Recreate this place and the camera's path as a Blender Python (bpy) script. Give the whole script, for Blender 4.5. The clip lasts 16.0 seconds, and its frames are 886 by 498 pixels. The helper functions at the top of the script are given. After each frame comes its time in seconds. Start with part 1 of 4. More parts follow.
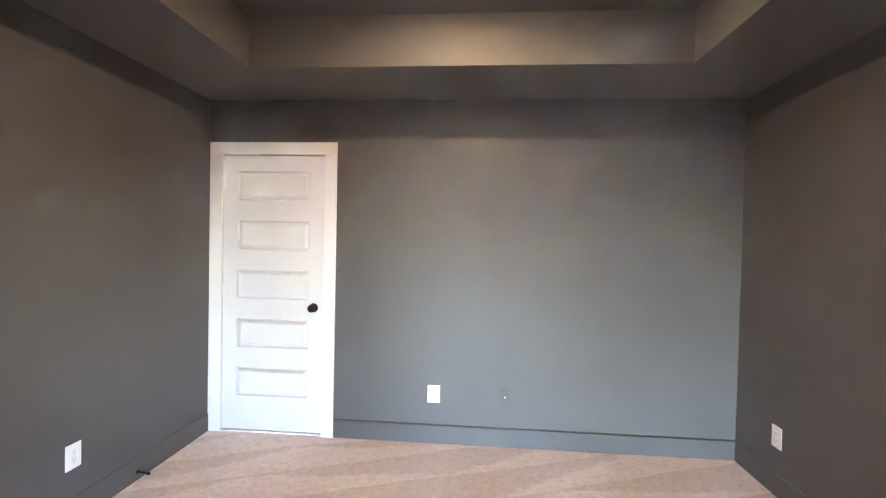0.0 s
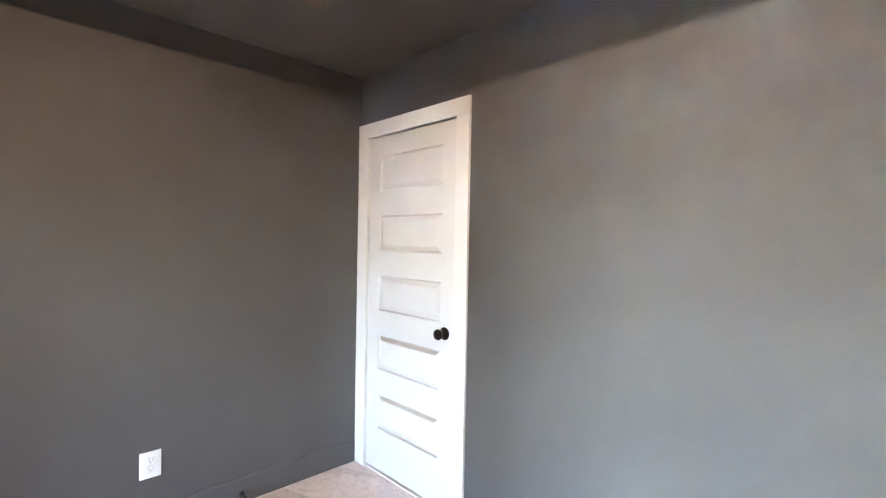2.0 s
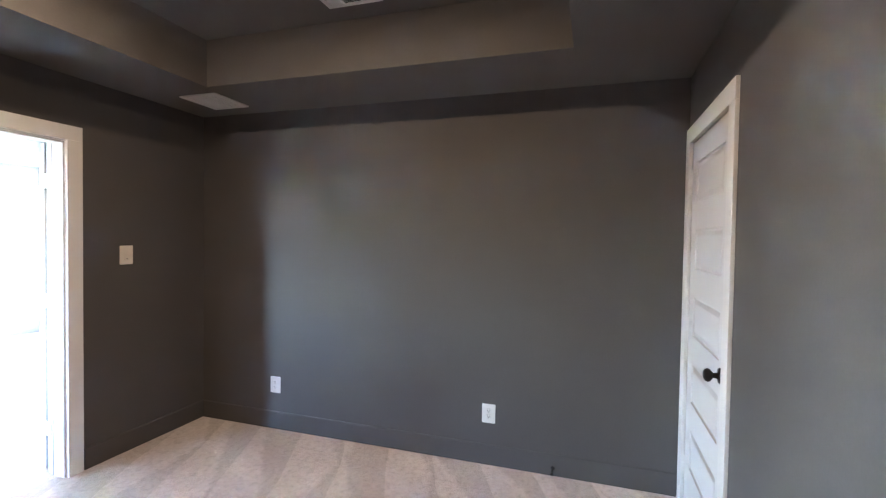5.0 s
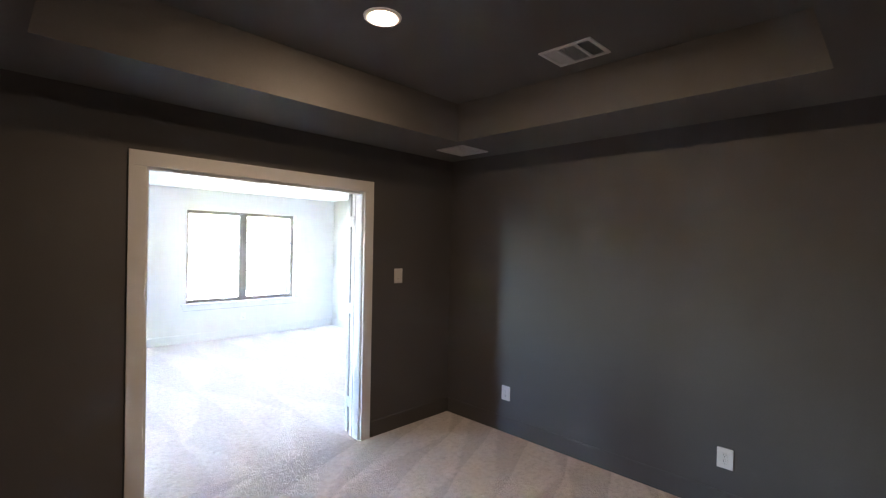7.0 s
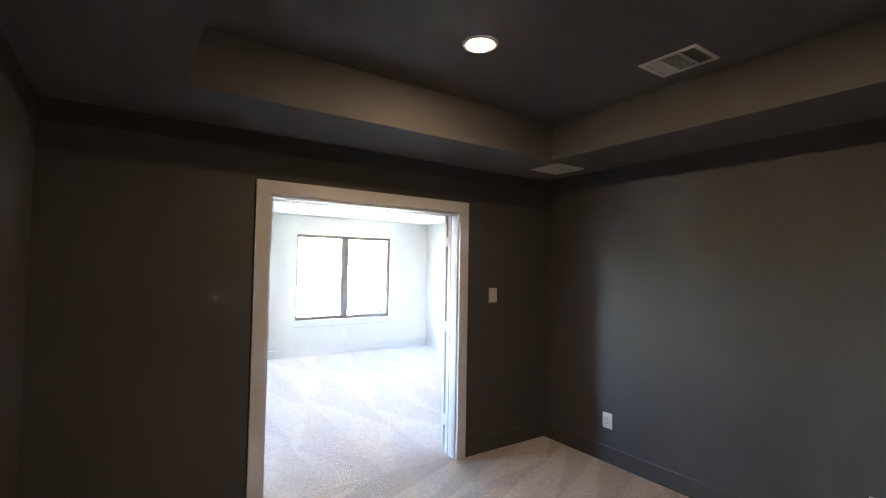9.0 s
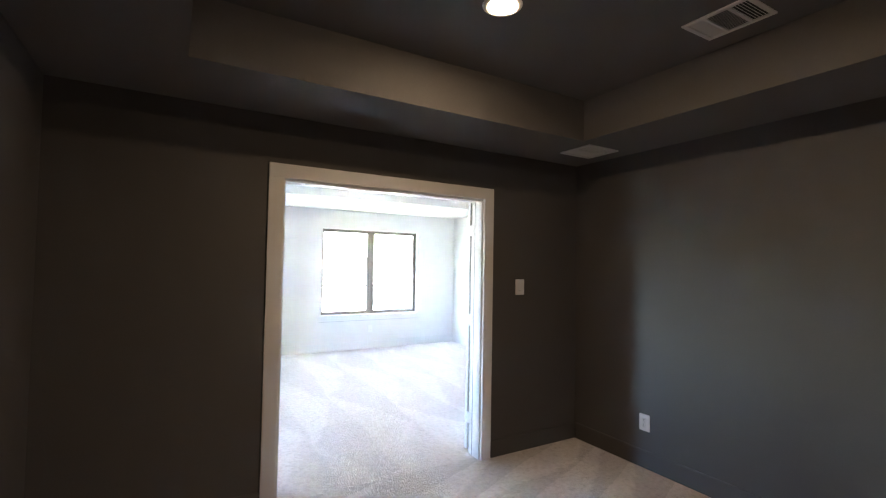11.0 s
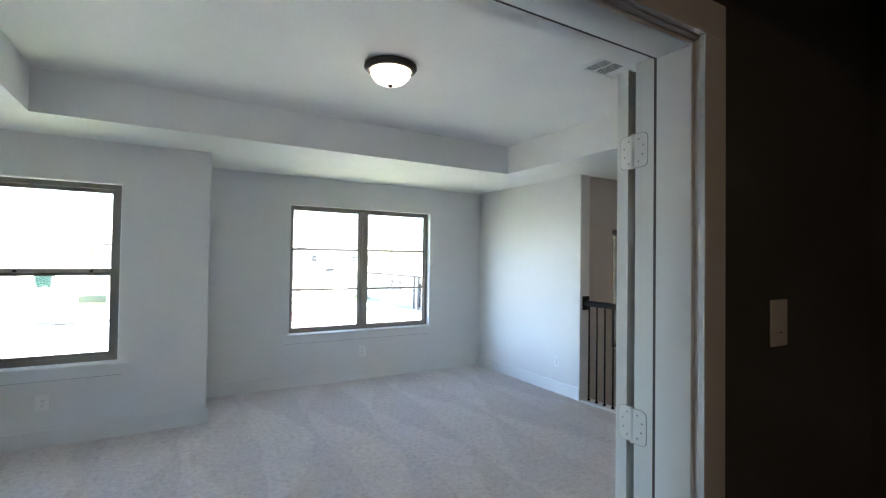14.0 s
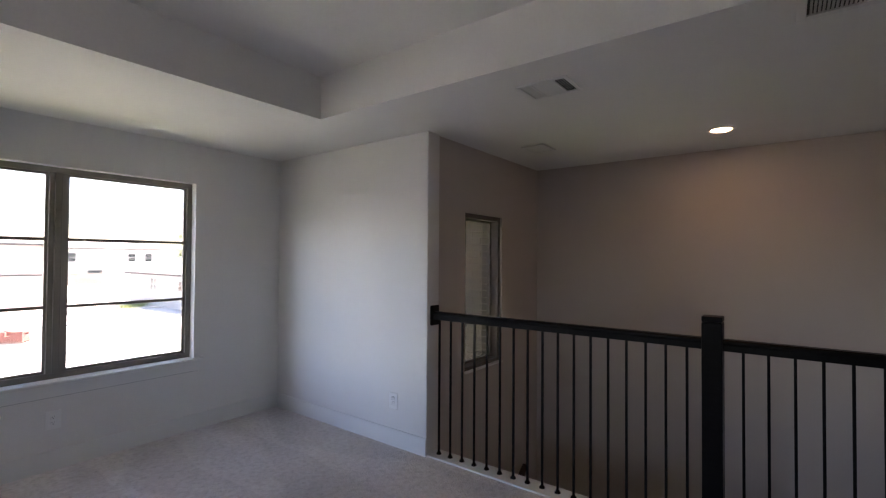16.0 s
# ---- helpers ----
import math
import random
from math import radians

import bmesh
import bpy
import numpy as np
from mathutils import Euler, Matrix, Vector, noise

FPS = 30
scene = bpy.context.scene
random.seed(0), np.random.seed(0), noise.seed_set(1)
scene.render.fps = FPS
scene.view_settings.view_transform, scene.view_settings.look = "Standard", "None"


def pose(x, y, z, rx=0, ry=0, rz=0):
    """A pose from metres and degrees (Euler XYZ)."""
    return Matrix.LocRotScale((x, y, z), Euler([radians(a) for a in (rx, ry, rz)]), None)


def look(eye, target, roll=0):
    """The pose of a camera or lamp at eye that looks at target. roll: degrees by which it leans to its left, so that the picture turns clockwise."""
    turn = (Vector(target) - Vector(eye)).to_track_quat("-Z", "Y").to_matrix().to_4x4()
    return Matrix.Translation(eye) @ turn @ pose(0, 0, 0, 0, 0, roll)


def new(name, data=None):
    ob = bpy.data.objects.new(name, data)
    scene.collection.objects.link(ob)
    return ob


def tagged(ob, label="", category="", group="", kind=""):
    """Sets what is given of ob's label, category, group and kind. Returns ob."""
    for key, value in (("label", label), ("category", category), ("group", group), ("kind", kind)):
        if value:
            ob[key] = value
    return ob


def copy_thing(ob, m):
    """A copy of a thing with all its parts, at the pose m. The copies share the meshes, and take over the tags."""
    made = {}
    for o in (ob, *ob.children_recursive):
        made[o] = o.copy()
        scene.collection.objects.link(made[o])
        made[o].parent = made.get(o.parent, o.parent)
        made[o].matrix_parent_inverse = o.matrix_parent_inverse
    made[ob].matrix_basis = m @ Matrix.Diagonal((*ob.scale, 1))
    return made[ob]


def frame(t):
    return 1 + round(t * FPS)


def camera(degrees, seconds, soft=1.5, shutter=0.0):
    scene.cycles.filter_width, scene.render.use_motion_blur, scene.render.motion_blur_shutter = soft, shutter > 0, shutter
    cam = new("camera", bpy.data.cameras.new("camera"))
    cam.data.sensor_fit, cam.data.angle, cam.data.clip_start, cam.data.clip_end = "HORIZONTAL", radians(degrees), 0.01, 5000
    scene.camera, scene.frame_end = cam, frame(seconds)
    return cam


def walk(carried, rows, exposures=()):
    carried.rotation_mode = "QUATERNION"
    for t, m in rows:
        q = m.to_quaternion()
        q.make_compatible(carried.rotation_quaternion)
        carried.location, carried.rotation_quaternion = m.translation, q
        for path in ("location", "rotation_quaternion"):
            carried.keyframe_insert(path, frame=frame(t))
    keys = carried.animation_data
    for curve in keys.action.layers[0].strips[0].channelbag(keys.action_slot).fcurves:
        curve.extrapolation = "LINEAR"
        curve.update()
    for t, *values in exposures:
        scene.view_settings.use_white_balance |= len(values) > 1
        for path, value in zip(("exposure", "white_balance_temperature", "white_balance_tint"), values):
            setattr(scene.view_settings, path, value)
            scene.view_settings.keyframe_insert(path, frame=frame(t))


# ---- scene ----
cam = camera(87.8, 16.0, soft=1.2)
PATH = [
    (0, (-0.005, -0.192, 1.451), (-0.169, 1.8, 1.412), 1.2),
    (0.5, (0.156, 0.173, 1.449), (-0.304, 2.119, 1.403), 1.3),
    (1, (0.304, 0.537, 1.41), (-0.47, 2.381, 1.375), 1.2),
    (1.5, (0.435, 0.951, 1.425), (-0.714, 2.588, 1.384), 1.3),
    (2, (0.489, 1.395, 1.415), (-0.948, 2.786, 1.383), 1.1),
    (2.5, (0.597, 1.813, 1.451), (-1.048, 2.95, 1.404), 1.1),
    (3, (0.608, 2.176, 1.481), (-1.227, 2.969, 1.423), 1.1),
    (3.5, (0.595, 2.406, 1.481), (-1.354, 2.852, 1.429), 0.9),
    (4, (0.622, 2.499, 1.467), (-1.377, 2.523, 1.404), 0.8),
    (4.5, (0.796, 2.517, 1.468), (-1.177, 2.197, 1.414), 0.9),
    (5, (0.971, 2.538, 1.501), (-0.932, 1.923, 1.45), 0.9),
    (5.2, (1.039, 2.544, 1.535), (-0.83, 1.835, 1.468), 0.8),
    (7.3, (1.292, 2.651, 1.625), (-0.072, 1.188, 1.631), 1.1),
    (7.5, (1.312, 2.645, 1.618), (-0.02, 1.154, 1.638), 1.0),
    (8, (1.32, 2.656, 1.608), (0.073, 1.093, 1.657), 1.0),
    (8.5, (1.325, 2.657, 1.599), (0.147, 1.043, 1.665), 1.0),
    (9, (1.323, 2.648, 1.596), (0.198, 0.996, 1.67), 1.0),
    (11.5, (1.018, 2.383, 1.52), (0.013, 0.654, 1.576), 0.9),
    (12, (0.804, 2.017, 1.525), (-0.192, 0.283, 1.563), 0.8),
    (12.5, (0.637, 1.564, 1.522), (-0.346, -0.178, 1.556), 0.8),
    (13, (0.432, 1.079, 1.504), (-0.547, -0.665, 1.538), 0.6),
    (13.5, (0.243, 0.615, 1.515), (-0.738, -1.128, 1.551), 0.7),
    (14, (0.098, 0.159, 1.512), (-0.91, -1.568, 1.552), 0.8),
    (14.5, (-0.155, -0.278, 1.497), (-1.216, -1.973, 1.534), 0.7),
    (15, (-0.377, -0.681, 1.478), (-1.556, -2.297, 1.521), 0.7),
    (15.5, (-0.639, -1.005, 1.494), (-1.999, -2.471, 1.532), 0.5),
    (16, (-0.997, -1.223, 1.484), (-2.597, -2.423, 1.522), 0.4),
]
EXPOSURES = [(0.0, 8.95, 6350, 16), (0.5, 9.0, 6200, 14), (3.0, 9.08, 6200, 16), (4.0, 9.25, 6100, 17), (4.5, 9.05, 6000, 16), (5.0, 8.55, 5900, 14), (7.5, 7.55, 6250, 13),
             (9.0, 7.45, 6300, 12), (11.5, 7.45, 6350, 9), (12.5, 7.0, 6300, 2), (13.5, 6.12, 6150, 4), (14.5, 4.9, 6550, 17), (15.2, 4.65, 6850, 23), (16.0, 4.5, 7000, 26)]
walk(cam, [(t, look(eye, target, roll)) for t, eye, target, roll in PATH], EXPOSURES)

# ---------------------------------------------------------------- world, sun
world = bpy.data.worlds.new("sky")
scene.world = world
world.use_nodes = True
wn = world.node_tree
bg = wn.nodes["Background"]
sky = wn.nodes.new("ShaderNodeTexSky")
sky.sky_type = "NISHITA"
sky.sun_disc = False
sky.sun_elevation, sky.sun_rotation = radians(61), radians(-80)
sky.air_density, sky.dust_density = 1.0, 1.5
wn.links.new(sky.outputs[0], bg.inputs[0])
bg.inputs[1].default_value = 0.104
sun = new("sun", bpy.data.lights.new("sun", "SUN"))
sun.data.energy, sun.data.angle, sun.data.color = 4.5, radians(8), (1.0, 0.965, 0.92)
sun.matrix_world = look((-0.47, 0.08, 0.88), (0, 0, 0))


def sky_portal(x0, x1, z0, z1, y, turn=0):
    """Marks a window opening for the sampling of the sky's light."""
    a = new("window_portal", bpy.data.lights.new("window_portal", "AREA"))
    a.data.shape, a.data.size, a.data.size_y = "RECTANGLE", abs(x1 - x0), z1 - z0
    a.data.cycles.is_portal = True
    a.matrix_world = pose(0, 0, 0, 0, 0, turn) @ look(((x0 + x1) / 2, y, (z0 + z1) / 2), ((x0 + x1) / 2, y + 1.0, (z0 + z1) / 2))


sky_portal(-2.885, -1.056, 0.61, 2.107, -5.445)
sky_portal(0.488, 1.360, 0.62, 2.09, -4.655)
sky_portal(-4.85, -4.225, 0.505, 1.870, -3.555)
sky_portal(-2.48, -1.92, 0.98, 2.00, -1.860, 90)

# ---------------------------------------------------------------- sizes
SX0, SX1, SY0, SY1 = -2.0, 1.744, -0.474, 3.06      # study
LY0, BY, LY1 = -5.30, -4.51, -0.640                 # loft: window wall, bay wall, study side
PX, BX = -3.695, -0.18                              # partition face, bay corner
FX, WY = -5.62, -3.41                               # stairwell far wall and window wall
HY = 1.20                                           # north end of stairwell and hall
PE = -3.39                                          # end of the partition
H, T = 2.44, 2.735                                  # soffit and tray heights
OX0, OX1, OH = -0.957, 0.556, 2.031                 # clear double-door opening
GZ = -3.10                                          # ground outside
BASE = 0.135

# ---------------------------------------------------------------- materials


def nodes_of(name):
    m = bpy.data.materials.new(name)
    m.use_nodes = True
    nt = m.node_tree
    return m, nt, nt.nodes["Principled BSDF"]


def noise_node(nt, scale, detail=3.0, rough=0.55, vector=None):
    n = nt.nodes.new("ShaderNodeTexNoise")
    n.inputs["Scale"].default_value, n.inputs["Detail"].default_value, n.inputs["Roughness"].default_value = scale, detail, rough
    if vector is not None:
        nt.links.new(vector, n.inputs["Vector"])
    return n


def coords(nt, squash=None):
    c = nt.nodes.new("ShaderNodeTexCoord")
    if squash is None:
        return c.outputs["Object"]
    mp = nt.nodes.new("ShaderNodeMapping")
    mp.inputs["Scale"].default_value = squash
    nt.links.new(c.outputs["Object"], mp.inputs["Vector"])
    return mp.outputs["Vector"]


def ramp(nt, value, stops):
    r = nt.nodes.new("ShaderNodeValToRGB")
    while len(r.color_ramp.elements) < len(stops):
        r.color_ramp.elements.new(0.5)
    for e, (p, c) in zip(r.color_ramp.elements, stops):
        e.position, e.color = p, (*c, 1.0)
    nt.links.new(value, r.inputs["Fac"])
    return r.outputs["Color"]


def shade(rgb, f):
    return tuple(min(1.0, c * f) for c in rgb)


def mul(nt, a, b, fac=1.0):
    m = nt.nodes.new("ShaderNodeMix")
    m.data_type, m.blend_type = "RGBA", "MULTIPLY"
    m.inputs[0].default_value = fac
    nt.links.new(a, m.inputs[6])
    nt.links.new(b, m.inputs[7])
    return m.outputs[2]


def bumped(nt, bsdf, height, strength, distance):
    b = nt.nodes.new("ShaderNodeBump")
    b.inputs["Strength"].default_value, b.inputs["Distance"].default_value = strength, distance
    nt.links.new(height, b.inputs["Height"])
    nt.links.new(b.outputs[0], bsdf.inputs["Normal"])


def painted(name, rgb, rough=0.6, var=0.05, coarse=1.3, fine=60.0, bump=0.15, dist=0.0006, metal=0.0, squash=None, spec=0.5):
    """A painted or plain surface: broad unevenness, fine grain and a fine relief."""
    m, nt, p = nodes_of(name)
    v = coords(nt, squash)
    big, small = noise_node(nt, coarse, 4, 0.6, v), noise_node(nt, fine, 3, 0.6, v)
    a = ramp(nt, big.outputs["Fac"], [(0.3, shade(rgb, 1 - var)), (0.7, shade(rgb, 1 + var))])
    g = ramp(nt, small.outputs["Fac"], [(0.35, (1 - var, ) * 3), (0.65, (1.0, 1.0, 1.0))])
    nt.links.new(mul(nt, a, g), p.inputs["Base Color"])
    rr = ramp(nt, big.outputs["Fac"], [(0.3, (rough * 0.88, ) * 3), (0.7, (min(1, rough * 1.1), ) * 3)])
    nt.links.new(rr, p.inputs["Roughness"])
    p.inputs["Metallic"].default_value = metal
    p.inputs["Specular IOR Level"].default_value = spec
    bumped(nt, p, small.outputs["Fac"], bump, dist)
    return m


def calc(nt, operation, a, b=None, c=None):
    """A Math node; a, b and c are sockets or numbers."""
    n = nt.nodes.new("ShaderNodeMath")
    n.operation = operation
    for i, value in enumerate((a, b, c)):
        if isinstance(value, (int, float)):
            n.inputs[i].default_value = value
        elif value is not None:
            nt.links.new(value, n.inputs[i])
    return n.outputs[0]


def carpet_material(name, rgb, turn, across, laid):
    """Cut-pile carpet: tufts, matted spots and long vacuum strokes that run at turn degrees, across strokes to the metre; laid: tone of the pile brushed away."""
    m, nt, p = nodes_of(name)
    v = coords(nt)
    tuft = nt.nodes.new("ShaderNodeTexVoronoi")
    tuft.inputs["Scale"].default_value = 105.0
    nt.links.new(v, tuft.inputs["Vector"])
    fibre = noise_node(nt, 300.0, 2, 0.6, v)
    clump = noise_node(nt, 26.0, 5, 0.74, v)
    spots = noise_node(nt, 4.5, 5, 0.68, v)
    c = nt.nodes.new("ShaderNodeTexCoord")
    mp = nt.nodes.new("ShaderNodeMapping")
    mp.inputs["Rotation"].default_value[2] = radians(-turn)
    nt.links.new(c.outputs["Object"], mp.inputs["Vector"])
    sway = noise_node(nt, 0.9, 2, 0.5, mp.outputs[0])
    axes = nt.nodes.new("ShaderNodeSeparateXYZ")
    nt.links.new(mp.outputs[0], axes.inputs[0])
    lane = calc(nt, "MULTIPLY_ADD", axes.outputs[1], across, calc(nt, "MULTIPLY", sway.outputs["Fac"], 0.6))
    chance = nt.nodes.new("ShaderNodeTexWhiteNoise")
    chance.noise_dimensions = "1D"
    nt.links.new(calc(nt, "FLOOR", lane), chance.inputs["W"])
    along = calc(nt, "MULTIPLY_ADD", axes.outputs[0], 0.85, calc(nt, "MULTIPLY", chance.outputs["Value"], 2.0))
    taper = calc(nt, "MULTIPLY_ADD", calc(nt, "PINGPONG", along, 1.0), 0.9, 0.05)
    edge = calc(nt, "SUBTRACT", taper, calc(nt, "FRACT", lane))
    rough_edge = noise_node(nt, 14.0, 3, 0.6, v)
    edge = calc(nt, "ADD", edge, calc(nt, "MULTIPLY", rough_edge.outputs["Fac"], 0.30))
    a = ramp(nt, clump.outputs["Fac"], [(0.32, shade(rgb, 0.76)), (0.50, shade(rgb, 1.0)), (0.66, shade(rgb, 1.12))])
    b = ramp(nt, edge, [(0.10, (laid, laid * 0.992, laid * 0.996)), (0.20, (1.0, 1.0, 1.0)), (0.85, (0.97, 0.965, 0.965))])
    d = ramp(nt, spots.outputs["Fac"], [(0.36, (0.94, 0.935, 0.935)), (0.56, (1.0, 1.0, 1.0))])
    e = ramp(nt, tuft.outputs["Distance"], [(0.0, (1.0, 1.0, 1.0)), (0.75, (0.94, 0.935, 0.933))])
    f = ramp(nt, fibre.outputs["Fac"], [(0.3, (0.95, 0.95, 0.95)), (0.7, (1.0, 1.0, 1.0))])
    nt.links.new(mul(nt, mul(nt, mul(nt, a, b), d), mul(nt, e, f)), p.inputs["Base Color"])
    p.inputs["Roughness"].default_value = 0.95
    p.inputs["Specular IOR Level"].default_value = 0.1
    p.inputs["Sheen Weight"].default_value = 0.6
    p.inputs["Sheen Roughness"].default_value = 0.45
    s1 = nt.nodes.new("ShaderNodeMath")
    s1.operation = "MULTIPLY_ADD"
    nt.links.new(clump.outputs["Fac"], s1.inputs[0])
    s1.inputs[1].default_value = 2.6
    nt.links.new(tuft.outputs["Distance"], s1.inputs[2])
    s2 = nt.nodes.new("ShaderNodeMath")
    s2.operation = "ADD"
    nt.links.new(s1.outputs[0], s2.inputs[0])
    nt.links.new(fibre.outputs["Fac"], s2.inputs[1])
    bumped(nt, p, s2.outputs[0], 0.75, 0.0075)
    return m


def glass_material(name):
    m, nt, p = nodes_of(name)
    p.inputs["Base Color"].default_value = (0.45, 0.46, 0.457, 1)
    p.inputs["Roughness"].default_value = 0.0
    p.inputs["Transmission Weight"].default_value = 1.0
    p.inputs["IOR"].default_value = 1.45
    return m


def lamp_material(name, rgb, strength, base=(0.9, 0.88, 0.84)):
    m, nt, p = nodes_of(name)
    p.inputs["Base Color"].default_value = (*base, 1)
    p.inputs["Roughness"].default_value = 0.4
    p.inputs["Emission Color"].default_value = (*rgb, 1)
    p.inputs["Emission Strength"].default_value = strength
    return m


def brick_material(name):
    """Mottled tan and brown brick that differs from piece to piece."""
    m, nt, p = nodes_of(name)
    info = nt.nodes.new("ShaderNodeObjectInfo")
    tone = ramp(nt, info.outputs["Random"], [(0.0, (0.028, 0.021, 0.017)), (0.3, (0.05, 0.036, 0.026)), (0.65, (0.072, 0.054, 0.039)), (0.9, (0.022, 0.019, 0.017))])
    n = noise_node(nt, 38.0, 5, 0.65, coords(nt))
    g = ramp(nt, n.outputs["Fac"], [(0.3, (0.6, 0.58, 0.56)), (0.65, (1.0, 1.0, 1.0))])
    nt.links.new(mul(nt, tone, g), p.inputs["Base Color"])
    p.inputs["Roughness"].default_value = 0.9
    bumped(nt, p, n.outputs["Fac"], 0.6, 0.004)
    return m


def ground_material(name):
    """Bare building soil with worn grass."""
    m, nt, p = nodes_of(name)
    v = coords(nt)
    a = noise_node(nt, 0.045, 5, 0.62, v)
    b = noise_node(nt, 1.4, 5, 0.65, v)
    soil = ramp(nt, b.outputs["Fac"], [(0.3, (0.36, 0.345, 0.31)), (0.7, (0.52, 0.50, 0.455))])
    grass = ramp(nt, b.outputs["Fac"], [(0.3, (0.10, 0.135, 0.04)), (0.7, (0.25, 0.29, 0.09))])
    where = ramp(nt, a.outputs["Fac"], [(0.52, (0.0, 0.0, 0.0)), (0.60, (1.0, 1.0, 1.0))])
    mx = nt.nodes.new("ShaderNodeMix")
    mx.data_type = "RGBA"
    nt.links.new(where, mx.inputs[0])
    nt.links.new(soil, mx.inputs[6])
    nt.links.new(grass, mx.inputs[7])
    nt.links.new(mx.outputs[2], p.inputs["Base Color"])
    p.inputs["Roughness"].default_value = 0.95
    bumped(nt, p, b.outputs["Fac"], 0.5, 0.05)
    return m


M_GREY = painted("grey_wall_paint", (0.093, 0.0895, 0.088), 0.62, 0.05, 1.1, 95.0, 0.22, 0.0007)
M_GREYCEIL = painted("grey_ceiling_paint", (0.130, 0.126, 0.123), 0.72, 0.05, 1.1, 80.0, 0.28, 0.0009)
M_GREYTRIM = painted("grey_trim_paint", (0.091, 0.088, 0.0865), 0.62, 0.04, 1.5, 120.0, 0.10, 0.0003)
M_PATCH = painted("darker_grey_touch_up_paint", (0.083, 0.082, 0.083), 0.55, 0.05, 4.0, 120.0, 0.10, 0.0003)
M_WHITE = painted("white_wall_paint", (0.77, 0.762, 0.74), 0.62, 0.025, 1.1, 95.0, 0.22, 0.0007)
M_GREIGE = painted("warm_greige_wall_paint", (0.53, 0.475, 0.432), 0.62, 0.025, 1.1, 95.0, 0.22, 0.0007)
M_CEIL = painted("white_ceiling_paint", (0.81, 0.805, 0.785), 0.75, 0.025, 1.2, 70.0, 0.30, 0.0010)
M_TRIM = painted("white_trim_enamel", (0.77, 0.77, 0.755), 0.46, 0.02, 2.0, 140.0, 0.08, 0.0002, spec=0.4)
M_DOOR = painted("white_door_enamel", (0.70, 0.70, 0.695), 0.36, 0.02, 2.0, 200.0, 0.12, 0.0002, squash=(1.0, 1.0, 0.12))
M_CARPET = carpet_material("beige_cut_pile_carpet", (0.92, 0.85, 0.85), 88, 1.9, 0.90)
M_CARPET2 = carpet_material("beige_cut_pile_carpet_study", (0.92, 0.85, 0.855), 22, 3.1, 0.81)
M_BRONZE = painted("oil_rubbed_bronze", (0.022, 0.018, 0.016), 0.32, 0.2, 14.0, 160.0, 0.05, 0.0002, metal=0.7)
M_RAIL = painted("black_stained_rail", (0.006, 0.0055, 0.006), 0.45, 0.25, 3.0, 80.0, 0.10, 0.0003, squash=(1.0, 0.08, 1.0), spec=0.12)
M_IRON = painted("black_iron", (0.007, 0.0065, 0.0065), 0.5, 0.2, 6.0, 120.0, 0.10, 0.0003, spec=0.12)
M_VINYL = painted("taupe_window_vinyl", (0.25, 0.225, 0.195), 0.42, 0.05, 3.0, 120.0, 0.06, 0.0002)
M_DARKVINYL = painted("dark_brown_window_vinyl", (0.085, 0.068, 0.055), 0.45, 0.06, 3.0, 120.0, 0.06, 0.0002)
M_PLASTIC = painted("white_plastic", (0.82, 0.82, 0.80), 0.30, 0.015, 6.0, 160.0, 0.03, 0.0001)
M_ALMOND = painted("almond_plastic", (0.74, 0.71, 0.66), 0.32, 0.015, 6.0, 160.0, 0.03, 0.0001)
M_SLOT = painted("dark_slot", (0.03, 0.03, 0.03), 0.6, 0.05)
M_VENT = painted("white_vent_enamel", (0.74, 0.74, 0.73), 0.38, 0.02, 4.0, 120.0, 0.05, 0.0002)
M_DUCT = painted("dark_duct", (0.035, 0.034, 0.033), 0.8, 0.15, 5.0)
M_FILTER = painted("grey_return_filter", (0.10, 0.098, 0.10), 0.9, 0.15, 9.0, 220.0, 0.4, 0.002)
M_FADED = painted("ceiling_coloured_grille", (0.40, 0.39, 0.375), 0.6, 0.03, 4.0)
M_CAULK = painted("grey_caulk", (0.36, 0.36, 0.37), 0.8, 0.05)
M_RUBBER = painted("black_rubber", (0.015, 0.015, 0.016), 0.7, 0.1)
M_SEAL = painted("grey_brown_seal", (0.09, 0.08, 0.075), 0.8, 0.1)
M_WOOD = painted("dark_stained_wood", (0.045, 0.024, 0.015), 0.4, 0.25, 3.0, 60.0, 0.1, 0.0004, squash=(0.1, 1.0, 1.0))
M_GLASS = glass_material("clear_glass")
M_CAN = lamp_material("warm_led_lens", (1.0, 0.69, 0.42), 1.5)
M_CAN2 = lamp_material("warm_led_lens_dim", (1.0, 0.70, 0.44), 2.8)
M_DOME = lamp_material("lit_frosted_glass", (1.0, 0.78, 0.52), 0.12)
M_BRICK = brick_material("tan_brick")
M_MORTAR = painted("pale_mortar", (0.19, 0.175, 0.155), 0.95, 0.1, 8.0, 90.0, 0.5, 0.003)
M_GROUND = ground_material("building_plot_soil")
M_LAWN = painted("worn_yellow_grass", (0.17, 0.175, 0.045), 0.95, 0.25, 0.35, 6.0, 0.6, 0.03)
M_ROAD = painted("pale_concrete_road", (0.48, 0.46, 0.43), 0.9, 0.1, 0.3, 12.0, 0.3, 0.004)
M_KERB = painted("kerb_concrete", (0.42, 0.40, 0.37), 0.9, 0.12, 1.5, 30.0, 0.3, 0.003)
M_STUCCO = painted("pale_pink_stucco", (0.43, 0.35, 0.31), 0.9, 0.06, 0.6, 20.0, 0.4, 0.006)
